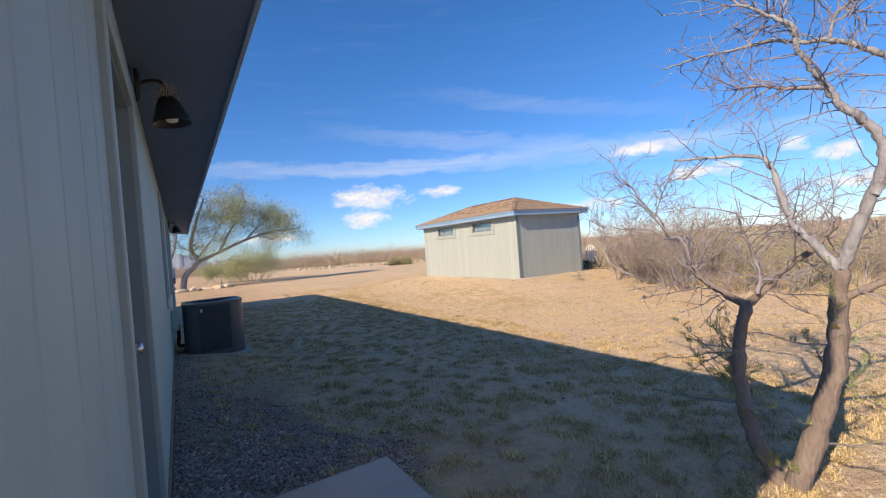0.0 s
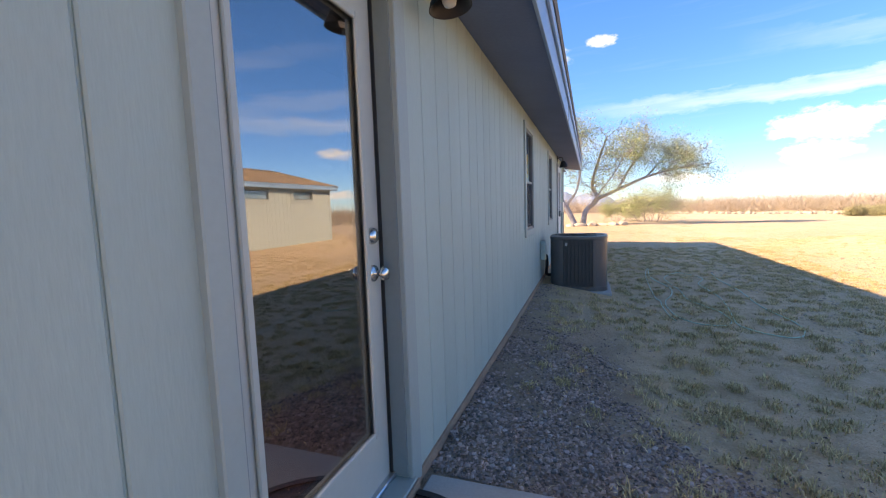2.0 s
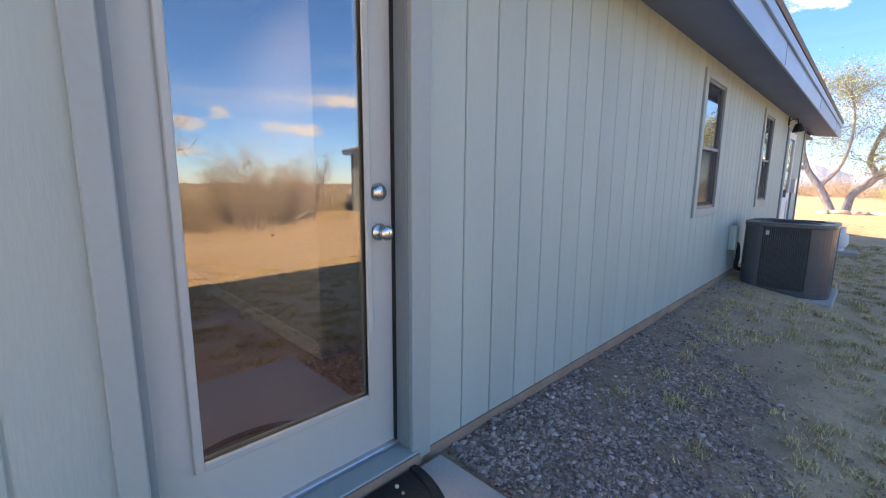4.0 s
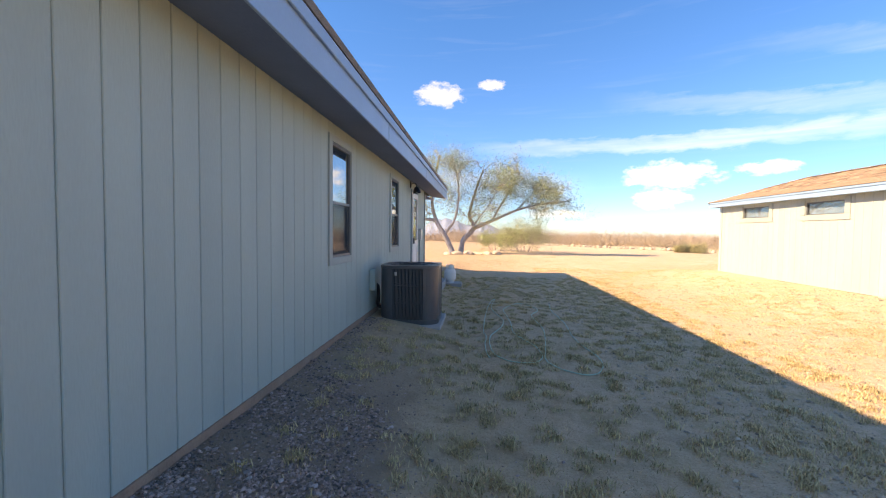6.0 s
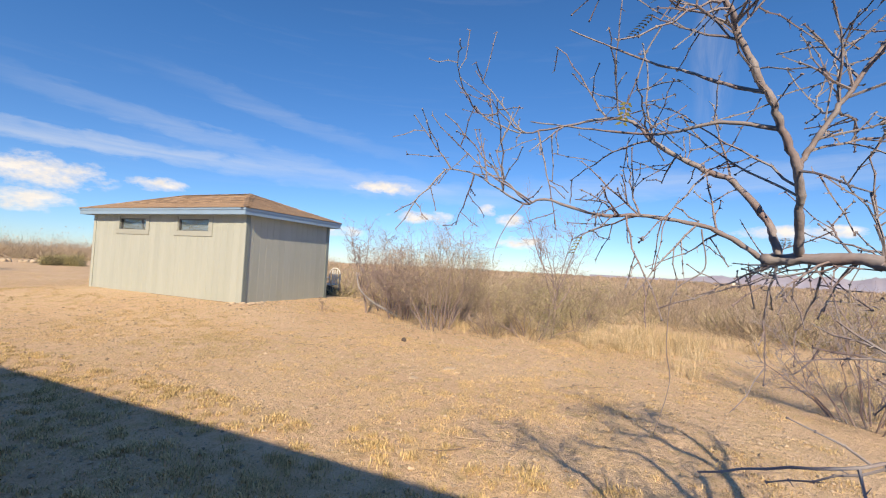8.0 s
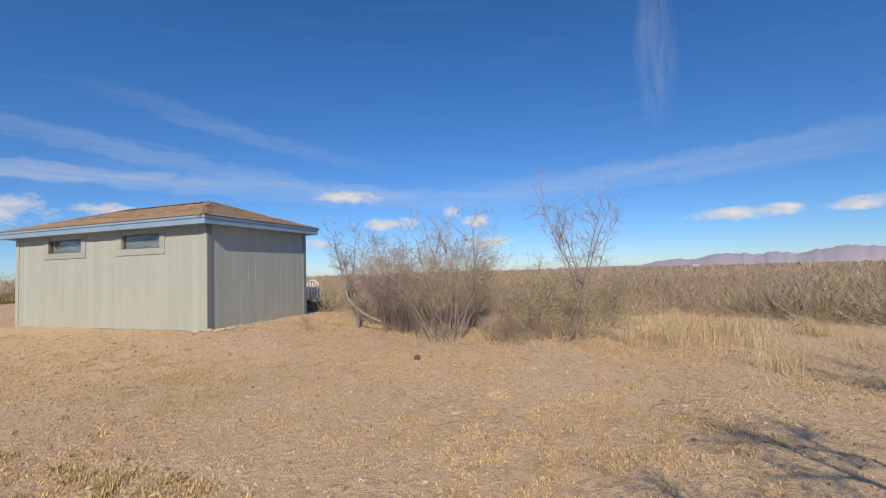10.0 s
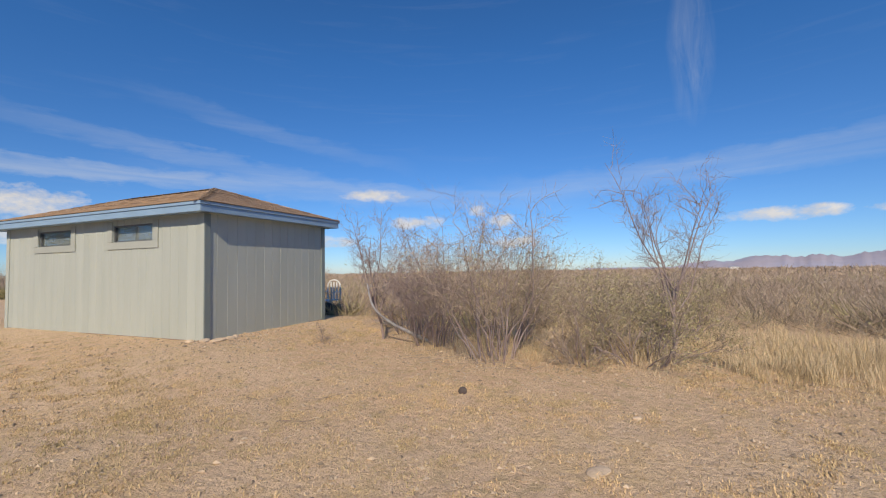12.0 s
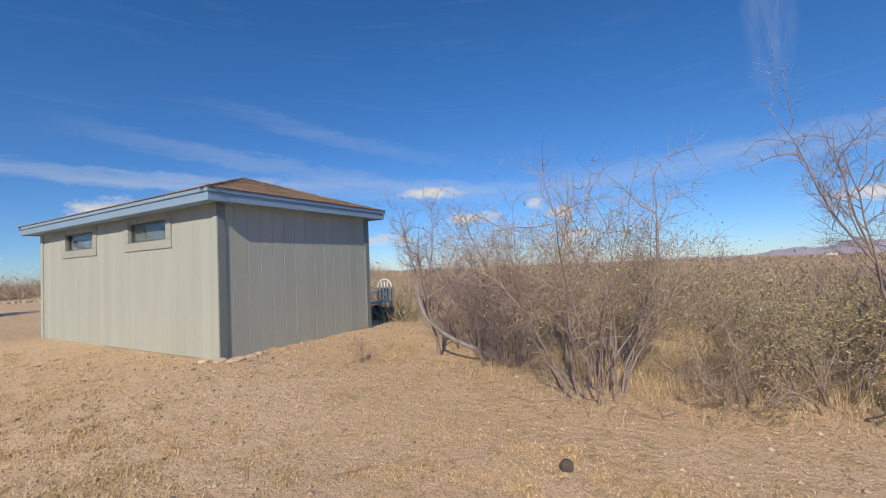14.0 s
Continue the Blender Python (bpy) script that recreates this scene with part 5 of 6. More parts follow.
BARE = "grey-brown bare desert shrub with tangled twigs"
LEAFY = "dusty olive desert shrub with fine dry twigs"
shrub("desert_shrub", 12.2, 9.0, 0.9, 1.8, 24, 0, 101, BARE, twig_mat=M_DARKTWIG)
shrub("desert_shrub", 11.5, 8.2, 1.0, 2.2, 30, 0, 102, "purplish bare desert shrub with dense fine twigs", twig_mat=M_DARKTWIG)
shrub("desert_shrub", 10.55, 6.8, 1.15, 2.5, 24, 1, 103, LEAFY, bare_top=True, thick=0.014, leaf=0.8)
shrub("desert_shrub", 11.6, 6.9, 1.0, 1.9, 22, 1, 104, LEAFY, leaf=0.8)
shrub("desert_shrub", 10.75, 5.65, 0.95, 0.75, 26, 0, 105, "low grey shrub of drooping dry stems")
shrub("desert_shrub", 12.6, 7.6, 1.2, 2.1, 24, 0, 106, BARE)
shrub("desert_shrub", 11.0, 4.85, 1.05, 1.25, 28, 2, 107, LEAFY, leaf=0.8)
shrub("desert_shrub", 12.8, 4.2, 1.1, 1.2, 22, 2, 108, LEAFY, leaf=0.8)
shrub("desert_shrub", 13.4, 9.0, 1.2, 1.6, 18, 0, 109, BARE)
shrub("desert_shrub", 7.9, 0.75, 0.95, 1.35, 26, 0, 110, "low bare reddish shrub in the dry grass", twig_mat=M_TWIG)
shrub("desert_shrub", 14.2, 6.0, 1.4, 1.5, 18, 1, 111, BARE)
shrub("desert_shrub", 15.4, 10.4, 1.4, 1.5, 18, 1, 112, BARE)
shrub("leafy_shrub", 5.0, 36.0, 2.6, 3.1, 30, 5, 113, "round olive green bush at the track's edge", leaf=1.8, leaf_mat=M_LEAF)
shrub("leafy_shrub", 2.9, 38.0, 1.8, 2.0, 20, 4, 114, "low olive green bush at the track's edge", leaf=1.8, leaf_mat=M_LEAF)
shrub("desert_shrub", 19.6, 40.5, 1.6, 0.9, 18, 6, 115, "low brown bush by the stone row", leaf=2.5)


def bare_sapling(x, y, height, seed, lean, label):
    rnd = random.Random(seed)
    z = ground_z(x, y)
    t = thing("bare_sapling", (x, y, z), label, "tree")
    lists, tips = ([], []), []
    trunk = wander(rnd, Vector((x, y, z - 0.05)), Vector((lean[0], lean[1], 1)), height * 0.34, 5, 0.10, 0.03)
    st = ([], [])
    tube(*st, trunk, [0.026 - 0.0016 * j for j in range(6)], 7)
    mesh_from("stem", *st, M_DARKTWIG, t, shade=True)
    for k in range(7):
        a = 2 * math.pi * k / 7 + rnd.uniform(-0.3, 0.3)
        q = wander(rnd, trunk[3 + k % 3], Vector((lean[0] + 0.42 * math.cos(a), lean[1] + 0.42 * math.sin(a), 1.0)), height * rnd.uniform(0.5, 0.7), 8, 0.10, 0.05)
        st = ([], [])
        tube(*st, q, [0.013 * (1 - 0.8 * j / 8) for j in range(9)], 6)
        mesh_from("stem", *st, M_DARKTWIG, t, shade=True)
        twigs(rnd, lists, q[1:], 0.009, 2, 0.75, 13, height * 0.17, 0.08, tips)
    tagged(mesh_from("twig_tangle", *lists, M_DARKTWIG, t), kind="stuff")


bare_sapling(11.1, 4.45, 3.0, 201, (0.05, -0.08), "bare grey sapling rising over the scrub")
bare_sapling(11.3, 9.1, 2.35, 207, (0.0, 0.0), "thin bare sapling at the scrub's end")
# a fallen leaning dead branch
dead = thing("dead_branch", (11.1, 8.4, ground_z(11.1, 8.4)), "bleached dead branch leaning out of the scrub", "branch")
lists, tips = ([], []), []
q = [Vector(p) for p in ((11.5, 8.3, 0.03), (11.2, 8.5, 0.22), (10.95, 8.75, 0.42), (10.8, 9.0, 0.7), (10.85, 9.15, 1.1))]
q = spline(q, 4)
tube(*lists, q, [0.035 - 0.0014 * i for i in range(len(q))], 7)
twigs(random.Random(9), lists, q, 0.012, 1, 0.9, 4, 0.25, 0.0, tips)
mesh_from("branch_wood", *lists, M_BARK, dead)

rr = random.Random(77)


def in_grass(x, y):
    """The dry grass field: past a line that runs from the scrub to the yard's edge."""
    edge = 8.2 + 0.62 * (y - 1.2) if y < 3 else 9.3 + 0.9 * (y - 3)
    return x > edge + 0.35 * noise.noise((x * 0.8, y * 0.8, 2.0))


def blade_patch(name, label, spots, hmin, hmax, width, blades, spread, mat, droop):
    v, f = [], []
    for x, y, k in spots:
        z = ground_z(x, y)
        for i in range(blades):
            a = rr.uniform(0, 6.283)
            h = rr.uniform(hmin, hmax) * k
            dx, dy = math.cos(a), math.sin(a)
            bx, by = x + rr.gauss(0, spread), y + rr.gauss(0, spread)
            lean = rr.uniform(0.1, droop) * h
            b = len(v)
            mx, my, mw = bx + dx * lean * 0.45, by + dy * lean * 0.45, width * 0.8
            v.extend([(bx - dy * width, by + dx * width, z - 0.01), (bx + dy * width, by - dx * width, z - 0.01), (mx + dy * mw, my - dx * mw, z + h * 0.6), (mx - dy * mw, my + dx * mw, z + h * 0.6), (bx + dx * lean, by + dy * lean, z + h)])
            f.append((b, b + 1, b + 2, b + 3))
            f.append((b + 3, b + 2, b + 4))
    return tagged(mesh_from(name, v, f, mat), label, "grass", kind="stuff")


spots = []
while len(spots) < 480:
    x, y = rr.uniform(6.5, 15.5), rr.uniform(-5, 6.5)
    if in_grass(x, y) and noise.noise((x * 0.9, y * 0.9, 3.3)) + rr.gauss(0, 0.16) > 0.12 and rr.random() < smooth(6.5, 2.0, x - 8.2 - 0.62 * (y - 1.2)):
        spots.append((x, y, rr.uniform(0.4, 1.0) ** 1.3))
blade_patch("tall_grass", "tall pale dry grass in bunches beside the yard", spots, 0.10, 0.46, 0.0020, 52, 0.075, M_TALLGRASS, 1.1)
spots = []
while len(spots) < 1400:
    x, y = rr.uniform(6.5, 15.5), rr.uniform(-5, 6.5)
    if in_grass(x + 0.5, y) and rr.random() < smooth(7.5, 2.0, x - 8.2 - 0.62 * (y - 1.2)):
        spots.append((x, y, rr.uniform(0.4, 1.0)))
blade_patch("flattened_straw", "trampled pale straw between the grass bunches", spots, 0.02, 0.07, 0.0020, 22, 0.12, M_TALLGRASS, 3.0)
spots = [(rr.gauss(11.6, 0.6), rr.gauss(5.9, 1.2), rr.uniform(0.4, 0.9)) for i in range(650)] + [(rr.uniform(12.9, 24), rr.uniform(8, 24), rr.uniform(0.6, 1.1)) for i in range(2500)]
blade_patch("bunch_grass", "dry bunch grass among the shrubs", spots, 0.06, 0.30, 0.0020, 14, 0.09, M_TALLGRASS, 2.0)
spots = []
while len(spots) < 9500:
    x, y = rr.uniform(0.4, 13), rr.uniform(1.2, 24) if rr.random() < 0.75 else rr.uniform(20, 34)
    if x < 1.25 and y < 3.7 or 9.3 < x < 12.4 and 11.2 < y < 17.2 or x > 9.5 and 5 < y < 9:
        continue
    n1 = noise.noise((x * 0.9, y * 0.9, 7.0))
    if n1 + rr.gauss(0, 0.3) > -0.05:
        spots.append((x, y, rr.uniform(0.4, 1.15)))
blade_patch("lawn_tufts", "short straw-coloured tufts of dormant lawn", spots, 0.005, 0.018, 0.0030, 10, 0.06, M_TUFT, 4.5)
spots = [(rr.uniform(0.3, 5.2), 2.0 + rr.random() ** 1.3 * 14, rr.uniform(0.6, 1.2)) for i in range(2200)]
spots = [(x, y, k) for x, y, k in spots if not (x < 1.3 and y < 3.75) and (x > 1.1 or y > 6.5 or rr.random() < 0.2) and not (x < 1.15 and 8.4 < y < 9.6)]
blade_patch("clumps_of_turf", "olive clumps of shaded turf", spots, 0.012, 0.042, 0.0038, 64, 0.037, M_TURF, 1.8)


spots = []
while len(spots) < 3000:
    x, y = rr.uniform(3.6, 12.5), rr.uniform(1.5, 20)
    if noise.noise((x * 0.5, y * 0.5, 11.0)) + rr.gauss(0, 0.25) > 0.0 and not (x > 8.6 and y > 10.6) and not (x > 9.2 and 4.5 < y < 9.5):
        spots.append((x, y, rr.uniform(0.5, 1.2)))
blade_patch("lawn_clumps", "low olive-straw clumps of dormant lawn in the sun", spots, 0.008, 0.026, 0.0034, 42, 0.050, M_TUFT, 2.4)


def pebble_field(name, label, spots, mat, parent=None):
    """Many small flattened eight-sided stones."""
    v, f = [], []
    for x, y, s in spots:
        z = ground_z(x, y)
        a, sx, sy, sz = rr.uniform(0, 6.28), s * rr.uniform(0.7, 1.3), s * rr.uniform(0.6, 1.0), s * rr.uniform(0.4, 0.8)
        c, sn_ = math.cos(a), math.sin(a)
        b = len(v)
        for px, py, pz in ((1, 0.2, 0), (-0.1, 1, 0.1), (-1, -0.1, 0), (0.2, -1, -0.1), (0.15, -0.1, 1), (0, 0, -0.8)):
            px, py = (px + rr.uniform(-0.3, 0.3)) * sx, (py + rr.uniform(-0.3, 0.3)) * sy
            v.append((x + px * c - py * sn_, y + px * sn_ + py * c, z + sz * 0.45 + pz * sz))
        for i in range(4):
            f.append((b + i, b + (i + 1) % 4, b + 4))
            f.append((b + (i + 1) % 4, b + i, b + 5))
    if parent:
        return tagged(mesh_from(name, v, f, mat, parent), label, kind="stuff")
    return tagged(mesh_from(name, v, f, mat), label, "gravel", kind="stuff")


spots = []
while len(spots) < 19000:
    x, y = rr.uniform(0.02, 2.6), rr.uniform(3.63, 8.6)
    lim = (1.9 - 0.42 * (y - 3.63)) * (0.85 + 0.5 * noise.noise((x * 1.4, y * 1.4, 1.0)))
    if rr.random() > (1.0 if y < 4.9 else 0.5 if y < 6.2 else 0.3) * (1.0 if noise.noise((x * 2.1, y * 2.1, 6.0)) > -0.25 or y < 4.4 else 0.3):
        continue
    if x < max(lim, 0.22) + rr.gauss(0, 0.10) + (rr.random() ** 2 * 0.9 if rr.random() < 0.12 else 0):
        spots.append((x, y, rr.choice((0.005, 0.006, 0.007, 0.009, 0.014)) * rr.uniform(0.75, 1.25)))
gravel = thing("gravel_strip", (0.9, 5.0, ground_z(0.9, 5.0)), "strip of purple-grey gravel along the footing", "gravel", kind="structure")
near = [q for q in spots if q[2] > 0.0115 and 3.63 < q[1] < 5.6 and q[0] < 1.7][:280]
chosen = set(near)
pebble_field("gravel_bed", "purple-grey gravel", [q for q in spots if q not in chosen], M_PEBBLE, gravel)
PEBBLES = []
for k in range(8):
    bm = bmesh.new()
    bmesh.ops.create_icosphere(bm, subdivisions=1, radius=1)
    for vv in bm.verts:
        vv.co = Vector((vv.co.x * 1.15, vv.co.y * 0.85, vv.co.z * 0.6)) * (1 + 0.45 * noise.noise(vv.co * 1.7 + Vector((k * 5.0, 0, 0))))
    me = bpy.data.meshes.new("pebble")
    bm.to_mesh(me)
    bm.free()
    me.materials.append(M_STONECHIP)
    PEBBLES.append(me)
for x, y, size in near:
    ob = new("pebble", rr.choice(PEBBLES))
    ob.matrix_world = pose(x, y, ground_z(x, y) + size * 0.4, rr.uniform(-15, 15), rr.uniform(-15, 15), rr.uniform(0, 360)) @ Matrix.Scale(size, 4)
    attach(ob, gravel)
spots = [(rr.uniform(3, 13), rr.uniform(1.5, 14), rr.choice((0.006, 0.007, 0.009, 0.011, 0.014, 0.021)) * rr.uniform(0.7, 1.3)) for i in range(17000)]
spots = [(x, y, s) for x, y, s in spots if not (9.3 < x and y > 11.2)]
spots += [(rr.gauss(9.6, 0.5), rr.gauss(10.9, 0.35), rr.uniform(0.012, 0.035)) for i in range(130)]
pebble_field("yard_pebbles", "tan pebbles strewn over the yard", spots, M_STONE)


def rock(name, x, y, sx, sy, sz, mat, label, seed, group=""):
    rnd = random.Random(seed)
    bm = bmesh.new()
    bmesh.ops.create_icosphere(bm, subdivisions=2, radius=1)
    for vv in bm.verts:
        k = 1 + 0.28 * noise.noise(vv.co * 1.3 + Vector((seed, 0, 0))) + rnd.gauss(0, 0.03)
        vv.co = Vector((vv.co.x * sx * k, vv.co.y * sy * k, max(vv.co.z, -0.45) * sz * k))
    ob = part(name, bm, mat)
    ob.matrix_world = Matrix.Translation((x, y, ground_z(x, y) + sz * 0.3)) @ pose(0, 0, 0, 0, 0, rnd.uniform(0, 180))
    return tagged(ob, label, "rock", group)


rock("dark_rock", 8.87, 6.70, 0.05, 0.045, 0.055, M_DARKROCK, "dark volcanic rock on bare dirt", 3)
rock("pale_stone", 8.66, 5.0, 0.045, 0.035, 0.016, M_STONE, "small pale stone on the dirt", 4)
rock("pale_stone", 7.54, 5.28, 0.10, 0.065, 0.018, M_STONE, "flat pale stone half sunk in the dirt", 6)
rock("pale_stone", 6.88, 5.49, 0.06, 0.045, 0.016, M_STONE, "pale stone half sunk in the dirt", 8)
for k, (x, y, a) in enumerate(((9.28, 11.12, 0.10), (9.42, 11.0, 0.13), (9.62, 10.98, 0.11), (9.8, 11.05, 0.08), (9.2, 11.35, 0.07))):
    rock("corner_stone", x, y, a, a * 0.7, 0.035, M_STONE, "flat tan stone at the foot of the shed's corner", 20 + k, "stones at the shed's corner")
shrub("dry_weed", 10.3, 9.6, 0.3, 0.42, 9, 0, 131, "small dry bare weed on the dirt", thick=0.005)
for k, (x, y) in enumerate(((-0.4, 29.3), (0.2, 29.5), (0.9, 29.8), (1.5, 30.1), (2.1, 29.9), (2.7, 30.2))):
    rock("border_rock", x, y, 0.36 + 0.12 * (k % 2), 0.26, 0.13 + 0.04 * (k % 3), M_STONE, "tan boulder at the foot of the leafy tree", 40 + k, "rocks round the tree")
for k in range(74):
    t = k / 73
    x, y = 10.0 + 13.5 * t + rr.gauss(0, 0.3), 66 - 24 * t + rr.gauss(0, 0.3)
    s = rr.uniform(0.12, 0.32)
    rock("row_stone", x, y, s, s * 0.8, s * 0.75, M_ROWSTONE, "whitish stone in a low row along the track", 60 + k, "stones in the row")

# twigs lying about on the dirt
v, f = [], []
for i in range(70):
    x, y = (rr.gauss(10.4, 0.5), rr.gauss(6.9, 0.8)) if i < 56 else (rr.uniform(5, 11), rr.uniform(2, 9))
    a = rr.uniform(0, 6.28)
    pts = []
    for j in range(4):
        px, py = x + math.cos(a) * 0.12 * j, y + math.sin(a) * 0.12 * j
        pts.append(Vector((px, py, ground_z(px, py) + 0.012 + rr.uniform(0, 0.02))))
        a += rr.gauss(0, 0.18)
    tube(v, f, pts, [0.0032, 0.003, 0.0024, 0.0014], 4)
tagged(mesh_from("fallen_twigs", v, f, M_SCRUBTWIG), "dry fallen twigs on the dirt", "twigs", kind="stuff")


# ---- brushland to the horizon ----
def brush(name, label, n, r0, r1, a0, a1, size, blades, mat, power, thin=1.0, specks=0):
    v, f = [], []
    made = 0
    while made < n:
        r = r0 * (r1 / r0) ** (rr.random() ** power)
        a = radians(rr.uniform(a0, a1))
        x, y = 2 + r * math.cos(a), 4 + r * math.sin(a)
        if x < 13.0 and y < 46 and y > -3 or x < 24 and 20 < y < 62 and x > -9 or y < 62 + 4 * noise.noise((x * 0.1, 0, 0)) - 1.75 * (x - 12) and x > -12 and y > 24 and x < 22:
            continue
        made += 1
        z = ground_z(x, y)
        s = size * rr.uniform(0.5, 1.2) * (1 + r / 260) * (0.9 + 0.55 * noise.noise((x * 0.12, y * 0.12, 5.0)))
        for i in range(blades):
            b = len(v)
            t, e = rr.uniform(0, 6.28), rr.uniform(0.25, 1.2)
            d = Vector((math.cos(t) * math.cos(e), math.sin(t) * math.cos(e), math.sin(e))) * s * rr.uniform(0.6, 1.1)
            p = Vector((x + rr.gauss(0, 0.3) * s, y + rr.gauss(0, 0.3) * s, z - 0.05))
            w = d.cross(Vector((rr.gauss(0, 1), rr.gauss(0, 1), rr.gauss(0, 1)))).normalized() * s * rr.uniform(0.02, 0.075) * thin
            v.extend([p, p + d * 0.55 + w, p + d, p + d * 0.5 - w])
            f.append((b, b + 1, b + 2, b + 3))
        for i in range(specks):
            b = len(v)
            c = Vector((x + rr.gauss(0, 0.42) * s, y + rr.gauss(0, 0.42) * s, z + s * abs(rr.gauss(0.45, 0.28))))
            s1 = Vector((rr.gauss(0, 1), rr.gauss(0, 1), rr.gauss(0, 1))).normalized() * s * rr.uniform(0.010, 0.026)
            s2 = s1.orthogonal() * 0.6
            v.extend([c - s1, c + s2, c + s1, c - s2])
            f.append((b, b + 1, b + 2, b + 3))
    return tagged(mesh_from(name, v, f, mat), label, "brush", kind="stuff")


brush("near_brush", "tangled brown thornscrub on the plain", 1150, 13, 70, -40, 62, 0.95, 90, M_SCRUBTWIG, 0.8, 0.14, 40)
brush("near_green_brush", "olive creosote bushes on the plain", 520, 12, 70, -40, 100, 0.8, 70, M_SCRUBLEAF, 0.8, 0.16, 90)
brush("brush_beyond_track", "brown thornscrub past the stone row", 1500, 62, 130, 38, 118, 2.6, 70, M_FARSCRUB, 0.8, 0.07, 60)
brush("creosote_thicket", "dark olive-brown thicket past the dry grass", 300, 12, 30, -48, 20, 0.95, 90, M_THICKET, 0.9, 0.12, 60)
brush("far_brush", "brown thornscrub stretching to the horizon", 5200, 60, 900, -48, 120, 1.15, 16, M_FARSCRUB, 0.75)


# ---- far hills ----
def hills(name, label, dist, peaks, base, mat, a0, a1):
    """A ridge at a distance: azimuth, elevation and half width of each peak in degrees."""
    v, f = [], []
    n = 220
    for i in range(n + 1):
        a = a0 + (a1 - a0) * i / n
        e = base
        for pa, pe, pw in peaks:
            e = max(e, base + (pe - base) * max(0.0, 1 - ((a - pa) / pw) ** 2) ** 1.2)
        e += (0.25 * noise.noise((a * 0.7, 1, 0)) + 0.28 * noise.noise((a * 1.9, 2, 0)) + 0.12 * noise.noise((a * 5.0, 3, 0))) * smooth(base, base + 0.5, e)
        c, s = math.cos(radians(a)), math.sin(radians(a))
        for d, k in ((dist * 0.9, 0), (dist, 1), (dist * 1.1, 0)):
            v.append((d * c, d * s, math.tan(radians(e)) * dist if k else -0.016 * dist))
    for i in range(n):
        for k in range(2):
            b = i * 3 + k
            f.append((b, b + 3, b + 4, b + 1))
    return tagged(mesh_from(name, v, f, mat, shade=True), label, "hills", kind="structure")


# the ridges look hazy only through their painted blue-lavender tint
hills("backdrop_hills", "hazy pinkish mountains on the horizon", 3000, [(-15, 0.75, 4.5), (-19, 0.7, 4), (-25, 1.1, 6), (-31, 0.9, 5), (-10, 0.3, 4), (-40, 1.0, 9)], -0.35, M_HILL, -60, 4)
hills("backdrop_blue_hills", "mountain behind the leafy tree, coloured blue for haze", 3000, [(94.5, 1.8, 4.5), (90, 1.25, 4), (101, 1.5, 6), (84, 0.4, 5), (110, 1.4, 9)], -0.4, M_HAZEHILL, 74, 124)

# a white building far out on the plain
far_house = thing("far_building", (290, -56, -4), "tiny white building far out on the plain", "building")
zb = ground_z(290, -56)
part("wall", box(286, 290, -58, -53.5, zb - 0.3, zb + 2.0), M_WHITE, far_house)
part("roof", prism([(-58.3, zb + 2.0), (-53.2, zb + 2.0), (-55.7, zb + 2.6)], "x", 285.7, 290.3), M_ALU, far_house)

# ---- clutter behind the shed ----
chx, chy = 15.0, 12.95
chz = ground_z(chx, chy)
chair = thing("garden_chair", (chx, chy, chz), "white metal garden chair behind the shed", "chair")
lists = ([], [])
arch = spline([(chx, chy - 0.22, chz + 0.42), (chx, chy - 0.22, chz + 0.85), (chx, chy - 0.1, chz + 1.0), (chx, chy + 0.1, chz + 1.0), (chx, chy + 0.22, chz + 0.85), (chx, chy + 0.22, chz + 0.42)], 5)
tube(*lists, arch, [0.022] * len(arch), 6)
mesh_from("back_frame", *lists, M_WHITE, chair)
for yy in (-0.1, 0.0, 0.1):
    part("back_slat", box(chx - 0.012, chx + 0.012, chy + yy - 0.022, chy + yy + 0.022, chz + 0.45, chz + 0.96), M_WHITE, chair)
part("seat", box(chx - 0.48, chx, chy - 0.24, chy + 0.24, chz + 0.42, chz + 0.45), M_WHITE, chair, bevel=0.008)
for lx in (-0.45, -0.03):
    for ly in (-0.2, 0.2):
        part("leg", box(chx + lx - 0.016, chx + lx + 0.016, chy + ly - 0.016, chy + ly + 0.016, chz - 0.02, chz + 0.42), M_WHITE, chair)
for ly in (-0.235, 0.235):
    part("armrest", box(chx - 0.45, chx, chy + ly - 0.02, chy + ly + 0.02, chz + 0.66, chz + 0.69), M_WHITE, chair)
    part("arm_post", box(chx - 0.44, chx - 0.41, chy + ly - 0.015, chy + ly + 0.015, chz + 0.45, chz + 0.66), M_WHITE, chair)
pile = bmesh.new()
bmesh.ops.create_icosphere(pile, subdivisions=3, radius=1)
for vv in pile.verts:
    k = 1 + 0.35 * noise.noise(vv.co * 2.1)
    vv.co = Vector((vv.co.x * 0.42 * k, vv.co.y * 0.5 * k, max(vv.co.z, -0.3) * 0.26 * k))
pile.transform(Matrix.Translation((14.1, 12.55, ground_z(14.1, 12.55) + 0.06)))
tagged(part("plastic_bag", pile, M_TARP, shade=True), "crumpled black plastic bag beside the chair", "bag")
pole = thing("pole", (14.0, 12.7, 0.1), "thin white pole leaning behind the shed", "pole")
v, f = [], []
tube(v, f, [Vector((13.85, 12.75, 0.05)), Vector((14.0, 12.8, 1.5))], [0.018, 0.015], 6)
mesh_from("rod", v, f, M_WHITE, pole)


# ---- siding boards and shingles ----
PITCH = 0.2032


